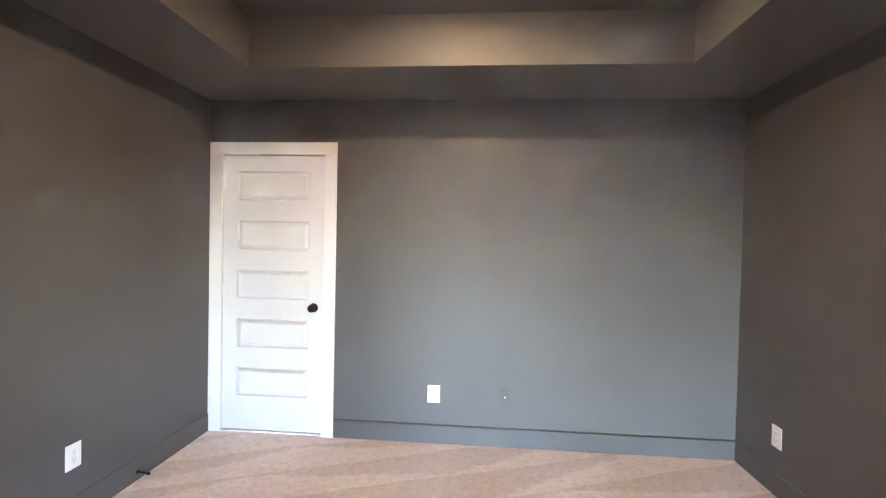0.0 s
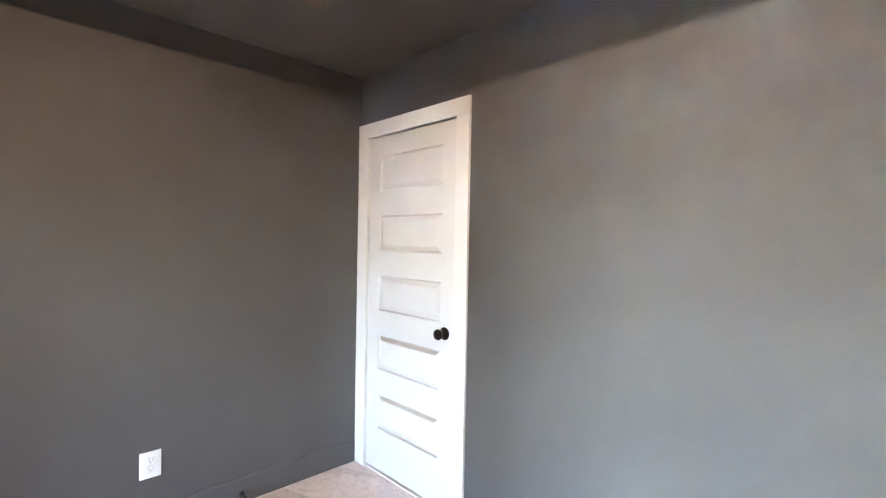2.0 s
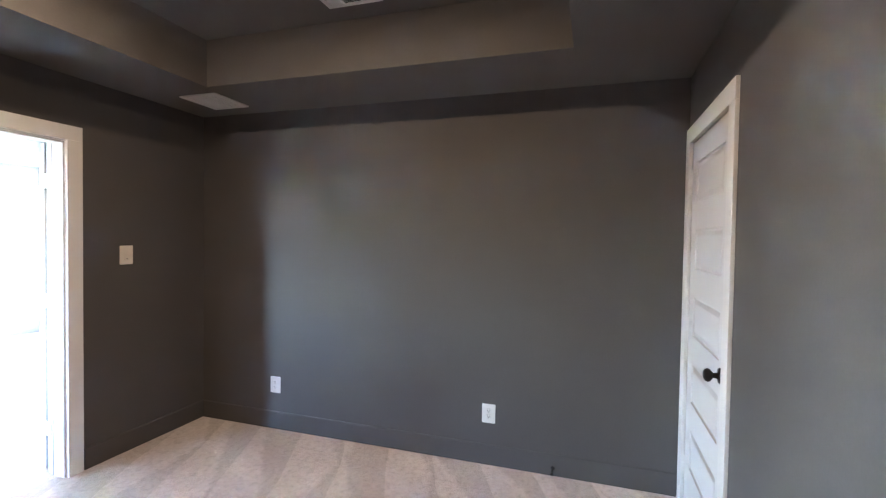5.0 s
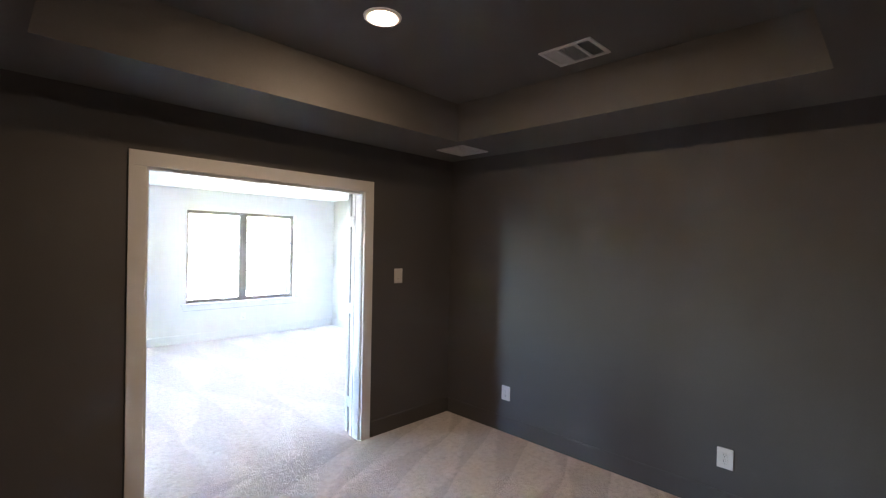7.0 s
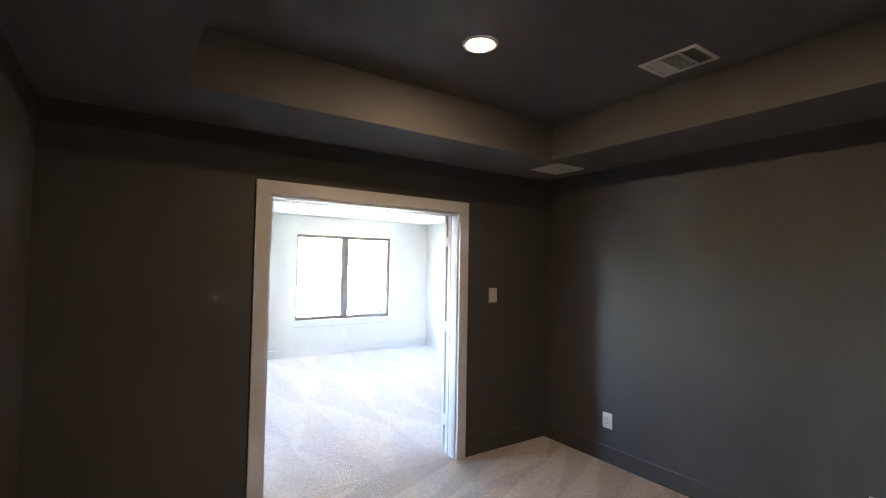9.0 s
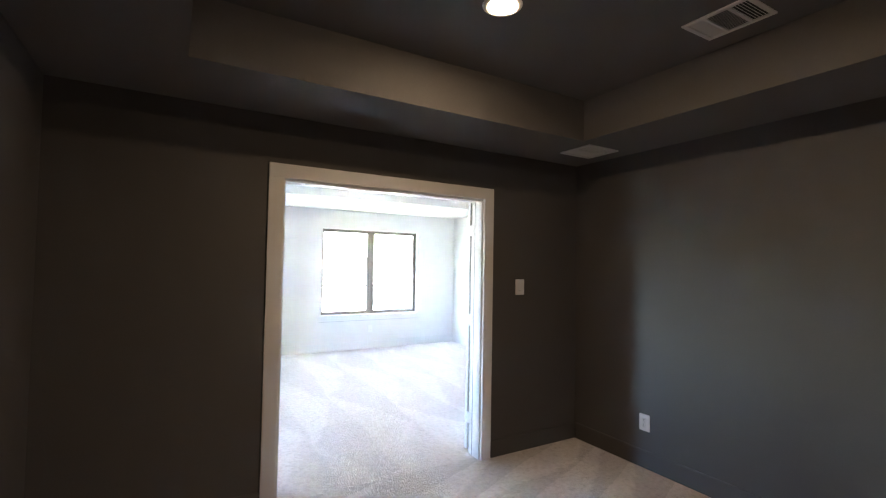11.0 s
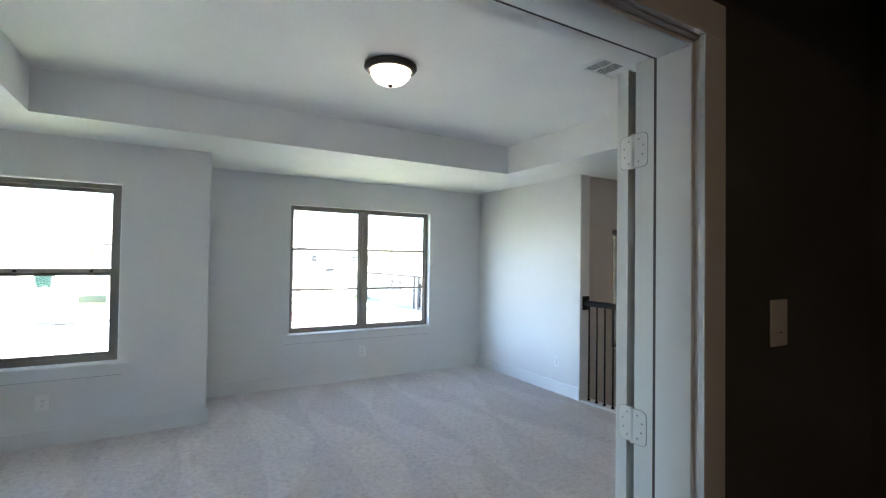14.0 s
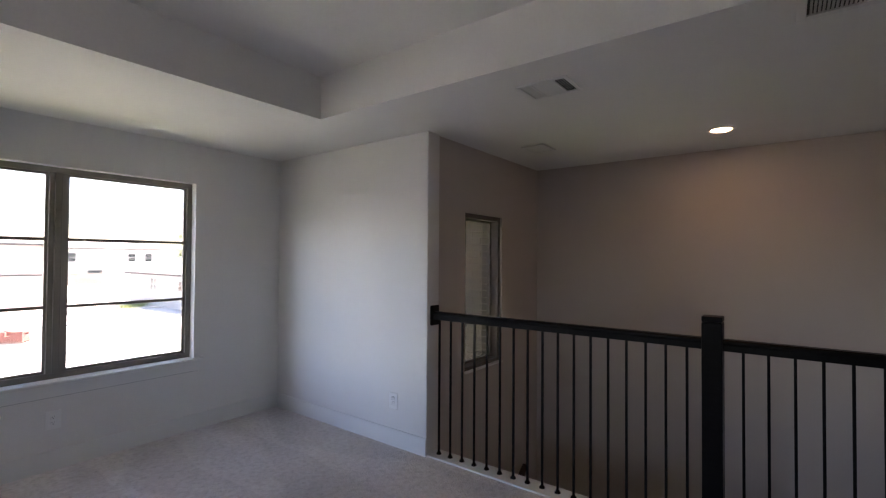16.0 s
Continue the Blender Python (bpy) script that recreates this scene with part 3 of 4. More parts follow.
def double_leaf(side):
    """One leaf of the double door, folded back against the loft wall. side -1: hinged at OX0, 1: at OX1."""
    w, t = 0.757, 0.035
    pin_x = OX0 - 0.015 if side < 0 else OX1 + 0.020
    d = thing("door_2" if side < 0 else "door_3", pose(pin_x, LY1 - 0.028, 0.018), "white five-panel leaf of a double door folded back open", "door", "leaves of the double door", "structure")
    leaf = panel_slab(w, 2.022, t, five_panels(w))
    bmesh.ops.translate(leaf, verts=leaf.verts, vec=(0, -t - 0.008, 0))
    if side < 0:
        bmesh.ops.scale(leaf, vec=(-1, 1, 1), verts=leaf.verts)
        bmesh.ops.reverse_faces(leaf, faces=leaf.faces)
    bmesh.ops.translate(leaf, verts=leaf.verts, vec=(side * 0.003, 0, 0))
    part("leaf", leaf, M_DOOR, d)
    for z in (0.26, 1.055, 1.79):
        h = part("hinge", lathe([(0.0, -0.047), (0.0055, -0.047), (0.0062, -0.045), (0.0062, 0.045), (0.0055, 0.047), (0.0, 0.047)], 16), M_TRIM, d, "white painted hinge with rounded leaves", True)
        h.matrix_basis = pose(0, 0.013, z)
        for k, (a, b) in enumerate(((-1, -0.004), (1, 0.004))):
            bm = rounded_leaf(0.040, 0.090, 0.014, 0.0022)
            gap = part("mortise_gap", rounded_leaf(0.0415, 0.093, 0.015, 0.0014), M_CAULK, h, "dark line round the hinge leaf")
            gap.matrix_basis = pose({(-1, -1): -0.0035, (-1, 1): 0.0039, (1, -1): 0.0019, (1, 1): -0.0031}[side, a], b, 0, 0, 0, -90 if a < 0 else 90)
            q = part("hinge_leaf", bm, M_TRIM, h)
            q.matrix_basis = pose({(-1, -1): -0.0035, (-1, 1): 0.0045, (1, -1): 0.0013, (1, 1): -0.0023}[side, a], b, 0, 0, 0, -90 if a < 0 else 90)
            for u, v in ((0.014, -0.03), (0.026, -0.012), (0.014, 0.03), (0.028, 0.012)):
                s = part("screw", lathe([(0.0, 0.0), (0.0026, 0.0), (0.0022, 0.001), (0.0, 0.0012)], 10), M_CAULK, q, "small screw head")
                s.matrix_basis = pose(u, 0.0022 if side * a > 0 else 0.0, v, -90 if side * a > 0 else 90)
    return d


double_leaf(-1)
double_leaf(1)

# ---------------------------------------------------------------- windows


def window(name, x0, x1, z0, z1, y, depth, lights, label, bars=(), meeting=None, sill=True, vinyl=None):
    """A taupe window in the opening x0..x1, z0..z1 of a wall whose room face is y; lights: number of panes abreast."""
    win = thing(name, pose(0, 0, 0), label, "window", kind="structure")
    vinyl = vinyl or M_VINYL
    yo, yi = y - 0.148, y - depth
    f = 0.038
    part("window_frame", cells([x0, x0 + f, x1 - f, x1], [yo, yi], [z0, z0 + f * 1.1, z1 - f, z1],
         lambda x, yy, z: not (x0 + f < x < x1 - f and z0 + f * 1.1 < z < z1 - f)), vinyl, win)
    span = (x1 - x0 - 2 * f)
    edges = [x0 + f + span * i / lights for i in range(lights + 1)]
    for e in edges[1:-1]:
        bm = bmesh.new()
        box(bm, e - 0.052, e + 0.052, yo + 0.003, yi - 0.006, z0 + f, z1 - f, 0.003)
        box(bm, e - 0.020, e + 0.020, yi - 0.012, yi + 0.004, z0 + f, z1 - f, 0.003)
        part("mullion", bm, vinyl, win)
    for i in range(lights):
        a = edges[i] + (0.052 if i else 0.0)
        b = edges[i + 1] - (0.052 if i < lights - 1 else 0.0)
        lo, hi = z0 + f * 1.1, z1 - f
        stacks = [(lo, hi, yo + 0.035)] if meeting is None else [(meeting - 0.030, hi, yo + 0.018), (lo, meeting + 0.030, yo + 0.050)]
        for k, (c, d, yc) in enumerate(stacks):
            r = 0.016 if meeting is None else 0.032
            sash = part("sash", cells([a, a + r, b - r, b], [yc - 0.012, yc + 0.012], [c, c + r, d - r, d],
                        lambda x, yy, z, a=a, b=b, c=c, d=d, r=r: not (a + r < x < b - r and c + r < z < d - r)), vinyl, win)
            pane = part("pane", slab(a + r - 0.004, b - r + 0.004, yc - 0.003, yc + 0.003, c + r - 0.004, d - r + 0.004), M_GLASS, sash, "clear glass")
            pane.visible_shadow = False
            for z in bars:
                part("glazing_bar", slab(a + r - 0.002, b - r + 0.002, yc - 0.010, yc + 0.010, z - 0.0115, z + 0.0115, 0.002), vinyl, sash)
            if meeting is not None and k == 1:
                for x in (a + 0.2 * (b - a), b - 0.2 * (b - a)):
                    part("sash_lock", slab(x - 0.014, x + 0.014, yc + 0.006, yc + 0.026, d - 0.030, d - 0.004, 0.004), M_BRONZE, sash, "small dark sash lock")
    if sill:
        zt = z0
        part("window_sill", slab(x0 - 0.078, x1 + 0.078, y - 0.090, y + 0.038, zt - 0.020, zt + 0.002, 0.006), M_TRIM, win, "white painted stool")
        h = 0.085
        part("window_apron", prism([(x0 - 0.066, zt - 0.020), (x1 + 0.066, zt - 0.020), (x1 + 0.034, zt - 0.020 - h), (x0 - 0.034, zt - 0.020 - h)], "y", y, y + 0.019), M_TRIM, win, "white apron with slanted ends")
        part("caulk_line", slab(x0 - 0.034, x1 + 0.034, y, y + 0.005, zt - 0.026 - h, zt - 0.020 - h), M_CAULK, win, "thin grey caulk line")
    return win


window("window_1", *W1, BY, 0.075, 1, "taupe sash window with white stool", meeting=1.356)
window("window_2", *W2, LY0, 0.075, 2, "taupe double window with horizontal glazing bars", bars=(1.113, 1.597))
window("window_4", *W4, -SX1, 0.075, 1, "tall narrow taupe sash window in the side wall", meeting=1.50).matrix_world = pose(0, 0, 0, 0, 0, 90)
window("window_3", W3[1], W3[0], W3[2], W3[3], WY, 0.022, 1, "narrow tall dark brown stairwell window", sill=False, vinyl=M_DARKVINYL)
setting("sill_stair", slab(W3[1] + 0.001, W3[0] - 0.001, WY - 0.024, WY + 0.018, W3[2] - 0.001, W3[2] + 0.012, 0.004), M_TRIM, "white sill of the stairwell window", "window sill")

# ---------------------------------------------------------------- outlets and switch


def outlet(m, label="white duplex outlet on the wall", group="wall outlets"):
    o = thing("wall_outlet", m, label, "outlet", group)
    part("cover_plate", slab(-0.045, 0.045, -0.006, 0.0, -0.063, 0.063, 0.004, 3), M_PLASTIC, o, smooth=False)
    for z in (-0.0195, 0.0195):
        r = part("receptacle", slab(-0.0165, 0.0165, -0.0085, -0.004, z - 0.0145, z + 0.0145, 0.0045, 3), M_PLASTIC, o)
        for x, h in ((-0.0065, 0.0045), (0.0065, 0.0035)):
            part("slot", slab(x - 0.0011, x + 0.0011, -0.0092, -0.0080, z - h + 0.003, z + h + 0.003), M_SLOT, r, "dark slot")
        hole = part("slot", lathe([(0.0, 0.0), (0.0026, 0.0), (0.0026, 0.001), (0.0, 0.001)], 12), M_SLOT, r, "dark round slot")
        hole.matrix_basis = pose(0, -0.0082, z - 0.0075, 90)
    sc = part("screw", lathe([(0.0, 0.0), (0.003, 0.0), (0.0024, 0.001), (0.0, 0.0013)], 12), M_PLASTIC, o)
    sc.matrix_basis = pose(0, -0.006, 0, 90)
    return o


first = outlet(pose(-0.317, SY1, 0.352))
for m in (pose(SX0, 1.914, 0.341, 0, 0, 90), pose(SX0, 0.235, 0.342, 0, 0, 90), pose(SX1, 2.628, 0.341, 0, 0, -90),
          pose(0.956, BY, 0.342, 0, 0, 180), pose(-1.949, LY0, 0.344, 0, 0, 180), pose(PX, -3.725, 0.354, 0, 0, 90)):
    copy_thing(first, m)

sw = thing("light_switch", pose(-1.342, SY0, 1.347, 0, 0, 180), "almond rocker light switch on the dark wall", "light switch")
part("cover_plate", slab(-0.046, 0.046, -0.006, 0, -0.064, 0.064, 0.004, 3), M_ALMOND, sw)
part("rocker", prism([(-0.0085, -0.030), (-0.0035, -0.034), (0, -0.034), (0, 0.034), (-0.0035, 0.034), (-0.0055, 0.030)], "x", -0.016, 0.016), M_ALMOND, sw)
part("indicator", slab(-0.005, 0.005, -0.0095, -0.0075, -0.027, -0.024), M_SLOT, sw, "small dark mark")

cable = thing("cable_stub", pose(0.186, SY1, 0.353), "white cable end poking through a grey painted blank plate", "cable")
patch = part("cover_plate", slab(-0.034, 0.034, -0.005, 0.0, -0.058, 0.058, 0.003, 2), M_PATCH, cable, "grey painted blank plate")
stub = part("cable_end", lathe([(0.0, 0.0), (0.0035, 0.0), (0.0035, 0.020), (0.002, 0.023), (0.0, 0.023)], 12), M_PLASTIC, cable, "white cable", True)
stub.matrix_basis = pose(0, -0.004, 0.0, 75, 40, 0)

stop = thing("door_stop", pose(SX0 + 0.013, 2.334, 0.052, 0, 96, 0), "black sprung door stop on the baseboard", "door stop")
part("base", lathe([(0.0, 0.0), (0.013, 0.0), (0.013, 0.004), (0.007, 0.010), (0.0, 0.010)], 18), M_RUBBER, stop, smooth=True)
part("spring", lathe([(0.0055 + 0.0012 * (i % 2), 0.008 + 0.0025 * i) for i in range(22)], 14), M_RUBBER, stop, smooth=True)
part("tip", lathe([(0.0, 0.060), (0.009, 0.060), (0.0095, 0.072), (0.007, 0.077), (0.0, 0.077)], 18), M_RUBBER, stop, "rubber tip", True)

# ---------------------------------------------------------------- ceiling fixtures


def recessed_can(m, lens, label):
    c = thing("recessed_light", m, label, "ceiling light", "recessed ceiling lights")
    part("trim_ring", lathe([(0.062, -0.001), (0.068, -0.006), (0.076, -0.010), (0.086, -0.009), (0.092, -0.004), (0.093, 0.0), (0.062, 0.0)], 48), M_PLASTIC, c, "white trim ring", True)
    part("lens", lathe([(0.0, -0.018), (0.030, -0.016), (0.050, -0.011), (0.0635, -0.003), (0.0635, 0.0)], 40), lens, c, "glowing frosted lens", True)
    return c


recessed_can(pose(-0.122, 0.832, T), M_CAN, "lit recessed light in the dark tray ceiling")
recessed_can(pose(-0.122, 1.768, T), M_CAN, "lit recessed light in the dark tray ceiling")
recessed_can(pose(-4.90, -1.61, H), M_CAN2, "lit recessed light over the stairwell")

dome = thing("ceiling_light", pose(-1.065, -2.525, T), "lit flush dome light with dark bronze rim", "ceiling light")
part("rim", lathe([(0.0, 0.0), (0.150, 0.0), (0.166, -0.010), (0.168, -0.022), (0.160, -0.034), (0.146, -0.043), (0.137, -0.046), (0.134, -0.043), (0.134, -0.036), (0.0, -0.036)], 56), M_BRONZE, dome, "dark bronze stepped rim", True)
part("shade", lathe([(0.129, -0.040), (0.126, -0.060), (0.114, -0.084), (0.092, -0.106), (0.062, -0.121), (0.028, -0.129), (0.0, -0.131)], 56), M_DOME, dome, "glowing frosted glass bowl", True)
part("finial", lathe([(0.0, -0.127), (0.015, -0.129), (0.017, -0.134), (0.011, -0.140), (0.0, -0.143)], 20), M_BRONZE, dome, "small dark finial", True)


def register(m, w, d, label, sections, slats, frame=0.022, name="ceiling_vent", backing=None, angle=38, skew=True):
    """A ceiling register w along x and d along y: frame, dividers along x and slats in each section (tilted)."""
    r = thing(name, m, label, "vent")
    part("backing", slab(-w / 2 + 0.004, w / 2 - 0.004, -d / 2 + 0.004, d / 2 - 0.004, -0.0015, 0.0), backing or M_DUCT, r, "dark duct opening")
    bm = bmesh.new()
    f = frame
    for x0, x1, y0, y1 in ((-w / 2, w / 2, -d / 2, -d / 2 + f), (-w / 2, w / 2, d / 2 - f, d / 2), (-w / 2, -w / 2 + f, -d / 2 + f, d / 2 - f), (w / 2 - f, w / 2, -d / 2 + f, d / 2 - f)):
        box(bm, x0, x1, y0, y1, -0.010, 0.0, 0.003)
    part("frame", bm, M_VENT, r)
    cuts = [-d / 2 + f + (d - 2 * f) * s for s in sections]
    for c in cuts[1:-1]:
        part("divider", slab(-w / 2 + f, w / 2 - f, c - 0.006, c + 0.006, -0.0095, -0.001, 0.001), M_VENT, r)
    proto = {}
    for k in range(len(cuts) - 1):
        a, b = cuts[k] + 0.006, cuts[k + 1] - 0.006
        along, tilt = slats[k]
        if along == "plate":
            part("damper_plate", slab(-w / 2 + f, w / 2 - f, a, b, -0.007, -0.002, 0.001), M_VENT, r)
            continue
        n = max(2, int(((b - a) if along == "x" else (w - 2 * f)) / 0.0125))
        for i in range(n):
            u = (i + 0.5) / n
            length = (w - 2 * f) if along == "x" else (b - a)
            key = (along, round(length, 4))
            q = pose(0, a + (b - a) * u, -0.006, tilt) if along == "x" else pose(-w / 2 + f + (w - 2 * f) * u, (a + b) / 2, -0.006, 0, tilt, 0)
            if key not in proto:
                bm = slab(-length / 2, length / 2, -0.0055, 0.0055, -0.0006, 0.0006) if along == "x" else slab(-0.0055, 0.0055, -length / 2, length / 2, -0.0006, 0.0006)
                proto[key] = part("slat", bm, M_VENT, r)
                proto[key].matrix_basis = q
            else:
                again(proto[key], r, q)
    return r


register(pose(-1.112, 1.318, T), 0.250, 0.318, "white three-way vent in the dark tray ceiling", (0, 0.3, 0.7, 1), (("x", 40), ("y", 35), ("x", -40)))
register(pose(-1.655, -0.024, H), 0.325, 0.306, "white two-part louvred vent on the dark soffit", (0, 0.5, 1), (("x", 5), ("x", -5)), 0.026, "ceiling_panel", M_FILTER)
register(pose(-2.26, -1.80, T, 0, 0, 90), 0.24, 0.31, "white vent in the loft tray ceiling", (0, 0.30, 0.72, 1), (("x", 42), ("x", 22), ("plate", 0)))
register(pose(-3.395, -2.29, H), 0.245, 0.300, "white three-way vent in the loft soffit", (0, 0.26, 0.74, 1), (("x", 35), ("plate", 0), ("x", -42)))
register(pose(-4.67, -2.95, H), 0.26, 0.21, "ceiling-coloured flat grille over the stairwell", (0, 1), (("plate", 0), ), 0.02, "ceiling_grille", M_FADED)
register(pose(-3.015, -0.915, H), 0.56, 0.56, "large white return air grille in the loft soffit", (0, 0.5, 1), (("x", 40), ("x", 40)), 0.034, "return_grille", M_FILTER)

# ---------------------------------------------------------------- railing
RX = -3.772
rail = thing("stair_railing", pose(RX, PE, 0.012), "black railing with thin iron balusters beside the stairwell", "railing")
RZ = 1.075


def handrail(y0, y1):
    prof = [(-0.030, -0.058), (0.030, -0.058), (0.030, -0.026), (0.034, -0.018), (0.033, -0.008), (0.022, 0.0), (-0.022, 0.0), (-0.033, -0.008), (-0.034, -0.018), (-0.030, -0.026)]
    return prism([(u, v + RZ - 0.012) for u, v in prof], "y", y0, y1)


NY = -1.540
part("handrail", handrail(0.018, NY - 0.047 - PE), M_RAIL, rail)
part("handrail", handrail(NY + 0.047 - PE, HY - PE - 0.018), M_RAIL, rail)
part("rosette", slab(-0.045, 0.045, 0.0, 0.022, RZ - 0.115, RZ + 0.035, 0.006), M_RAIL, rail, "square black wall rosette")
part("rosette", slab(-0.045, 0.045, HY - PE - 0.022, HY - PE, RZ - 0.115, RZ + 0.035, 0.006), M_RAIL, rail, "square black wall rosette")
nw = bmesh.new()
y = NY - PE
box(nw, -0.047, 0.047, y - 0.047, y + 0.047, -0.012, 1.145, 0.003)
box(nw, -0.043, 0.043, y - 0.043, y + 0.043, 1.145, 1.151, 0.001)
box(nw, -0.047, 0.047, y - 0.047, y + 0.047, 1.151, 1.178, 0.004)
part("newel_post", nw, M_RAIL, rail)
rows = [-3.330 + 0.1043 * i for i in range(17)] + [-1.407 + 0.1043 * i for i in range(25)]
bal = shoe = None
for yy in rows:
    if yy > HY - 0.04 or abs(yy - NY) < 0.06:
        continue
    m = pose(0, yy - PE, 0.0)
    if bal is None:
        bal = part("baluster", slab(-0.0065, 0.0065, -0.0065, 0.0065, 0.0, RZ - 0.07, 0.001), M_IRON, rail)
        bal.matrix_basis = m
        shoe = part("baluster_shoe", lathe([(0.0, 0.0), (0.019, 0.0), (0.019, 0.005), (0.013, 0.013), (0.010, 0.018), (0.0, 0.018)], 16), M_IRON, rail, "", True)
        shoe.matrix_basis = m
    else:
        again(bal, rail, m)
        again(shoe, rail, m)

hr = thing("wall_handrail", pose(-5.24, WY, -0.60), "dark wooden handrail on the stairwell wall", "handrail")
bar = part("bar", prism([(-0.028, -0.02), (0.028, -0.02), (0.03, 0.012), (0.015, 0.03), (-0.015, 0.03), (-0.03, 0.012)], "x", 0.0, 1.5), M_WOOD, hr)
bar.matrix_basis = pose(0, 0.06, 0, 0, 36, 0)
for d in (0.12, 1.2):
    part("bracket", slab(d * 0.809 - 0.012, d * 0.809 + 0.012, 0.0, 0.06, -d * 0.588 - 0.035, -d * 0.588 - 0.02, 0.003), M_BRONZE, hr, "dark metal bracket")

# ---------------------------------------------------------------- outside
setting("ground", slab(-2500, 2500, -2500, 2500, GZ - 1.0, GZ), M_GROUND, "pale bare soil of building plots with worn grass", "ground")
setting("grass_strip", slab(0, 45, -62, -50, GZ - 0.05, GZ + 0.006), M_LAWN, "strip of worn yellow-green grass beyond the road", "ground")
setting("road", slab(-60, 200, -45.5, -38.6, GZ - 0.05, GZ + 0.004), M_ROAD, "pale concrete road", "road")
for y in (-38.6, -45.7):
    setting("kerb", slab(-60, 200, y, y + 0.2, GZ - 0.05, GZ + 0.13, 0.02), M_KERB, "concrete kerb along the road", "kerb")


def house(name, x0, x1, y0, y1, eave, rise, material, label, openings, over=0.45):
    """A house: walls, hipped roof and openings. openings: (side, from, to, bottom, top), heights over the ground."""
    h = thing(name, pose(0, 0, GZ), label, "house")
    part("wall", slab(x0, x1, y0, y1, 0, eave), material, h)
    bm = bmesh.new()
    a, b, c, d = x0 - over, x1 + over, y0 - over, y1 + over
    inset = min(b - a, d - c) / 2
    low = [bm.verts.new(v) for v in ((a, c, eave), (b, c, eave), (b, d, eave), (a, d, eave))]
    if b - a > d - c:
        top = [bm.verts.new((a + inset, (c + d) / 2, eave + rise)), bm.verts.new((b - inset, (c + d) / 2, eave + rise))]
        faces = ((low[0], low[1], top[1], top[0]), (low[1], low[2], top[1]), (low[2], low[3], top[0], top[1]), (low[3], low[0], top[0]))
    else:
        top = [bm.verts.new(((a + b) / 2, c + inset, eave + rise)), bm.verts.new(((a + b) / 2, d - inset, eave + rise))]
        faces = ((low[0], low[1], top[0]), (low[1], low[2], top[1], top[0]), (low[2], low[3], top[1]), (low[3], low[0], top[0], top[1]))
    for f in faces:
        bm.faces.new(f)
    bm.faces.new(low)
    bmesh.ops.recalc_face_normals(bm, faces=bm.faces)
    roof = part("roof", bm, M_SHINGLE, h)
    part("fascia", cells([a, a + 0.06, b - 0.06, b], [c, c + 0.06, d - 0.06, d], [eave - 0.16, eave + 0.02],
         lambda x, y, z: not (a + 0.06 < x < b - 0.06 and c + 0.06 < y < d - 0.06)), M_FASCIA, roof, "dark grey fascia")
    for side, u0, u1, v0, v1 in openings:
        if side == "y":
            fr = part("window_frame", slab(u0 - 0.08, u1 + 0.08, y1, y1 + 0.05, v0 - 0.08, v1 + 0.08, 0.01), M_SIDING, h)
            part("pane", slab(u0, u1, y1 + 0.03, y1 + 0.056, (v0 + v1) / 2 + 0.03, v1), M_DARKGLASS, fr)
            part("pane", slab(u0, u1, y1 + 0.03, y1 + 0.056, v0, (v0 + v1) / 2 - 0.03), M_DARKGLASS, fr)
        else:
            fr = part("window_frame", slab(x1, x1 + 0.05, u0 - 0.08, u1 + 0.08, v0 - 0.08, v1 + 0.08, 0.01), M_SIDING, h)
            part("pane", slab(x1 + 0.03, x1 + 0.056, u0, u1, (v0 + v1) / 2 + 0.03, v1), M_DARKGLASS, fr)
            part("pane", slab(x1 + 0.03, x1 + 0.056, u0, u1, v0, (v0 + v1) / 2 - 0.03), M_DARKGLASS, fr)
    return h


pink = house("house", -12.3, 5.5, -64.0, -53.0, 5.55, 1.0, M_STUCCO, "pale pink two-storey house with small windows",
             [("y", -8.8, -8.2, 4.0, 5.3), ("y", -8.1, -7.1, 0.8, 2.2), ("y", -1.0, 0.2, 0.8, 2.2), ("y", 0.0, 0.7, 4.0, 5.3)])
part("band", slab(-12.4, 5.6, -52.99, -52.9, 2.78, 2.92, 0.02), M_FASCIA, pink, "grey band between the storeys")
house("house", -36.0, -20.0, -100.0, -88.0, 5.7, 1.6, M_SIDING, "white two-storey house far behind the fence",
      [("y", -34.0, -33.0, 3.6, 4.9), ("y", -31.5, -30.5, 3.6, 4.9), ("y", -27.0, -25.0, 0.9, 2.3), ("y", -23.5, -22.5, 3.6, 4.9)])
low = house("house", -33.0, -19.0, -53.5, -33.0, 3.0, 2.3, M_SIDING, "white single-storey house with a low shingle roof",
      [("x", -48.6, -48.1, 1.4, 2.5), ("x", -47.9, -47.4, 1.4, 2.5), ("x", -42.9, -42.3, 1.6, 2.4), ("x", -41.0, -40.3, 1.4, 2.4), ("x", -37.0, -36.2, 0.2, 2.3)])
for y in (-37.05, -36.2):
    part("porch_post", slab(-18.72, -18.58, y - 0.07, y + 0.07, 0.0, 2.98, 0.01, 1), M_FASCIA, low, "dark porch post")
house("house", -2.0, 12.0, -112.0, -98.0, 3.2, 2.4, M_SIDING, "pale low house beyond the road",
      [("y", 0.0, 1.2, 0.9, 2.3), ("y", 3.6, 4.6, 0.9, 2.3), ("y", 6.0, 7.0, 0.9, 2.3), ("y", 9.0, 10.0, 0.2, 2.3)])
house("house", 26.0, 44.0, -118.0, -104.0, 5.6, 2.0, M_STUCCO, "pale two-storey house beyond the road",
      [("y", 28.0, 29.2, 0.9, 2.3), ("y", 33.0, 34.2, 3.6, 4.9), ("y", 38.0, 39.2, 3.6, 4.9)])


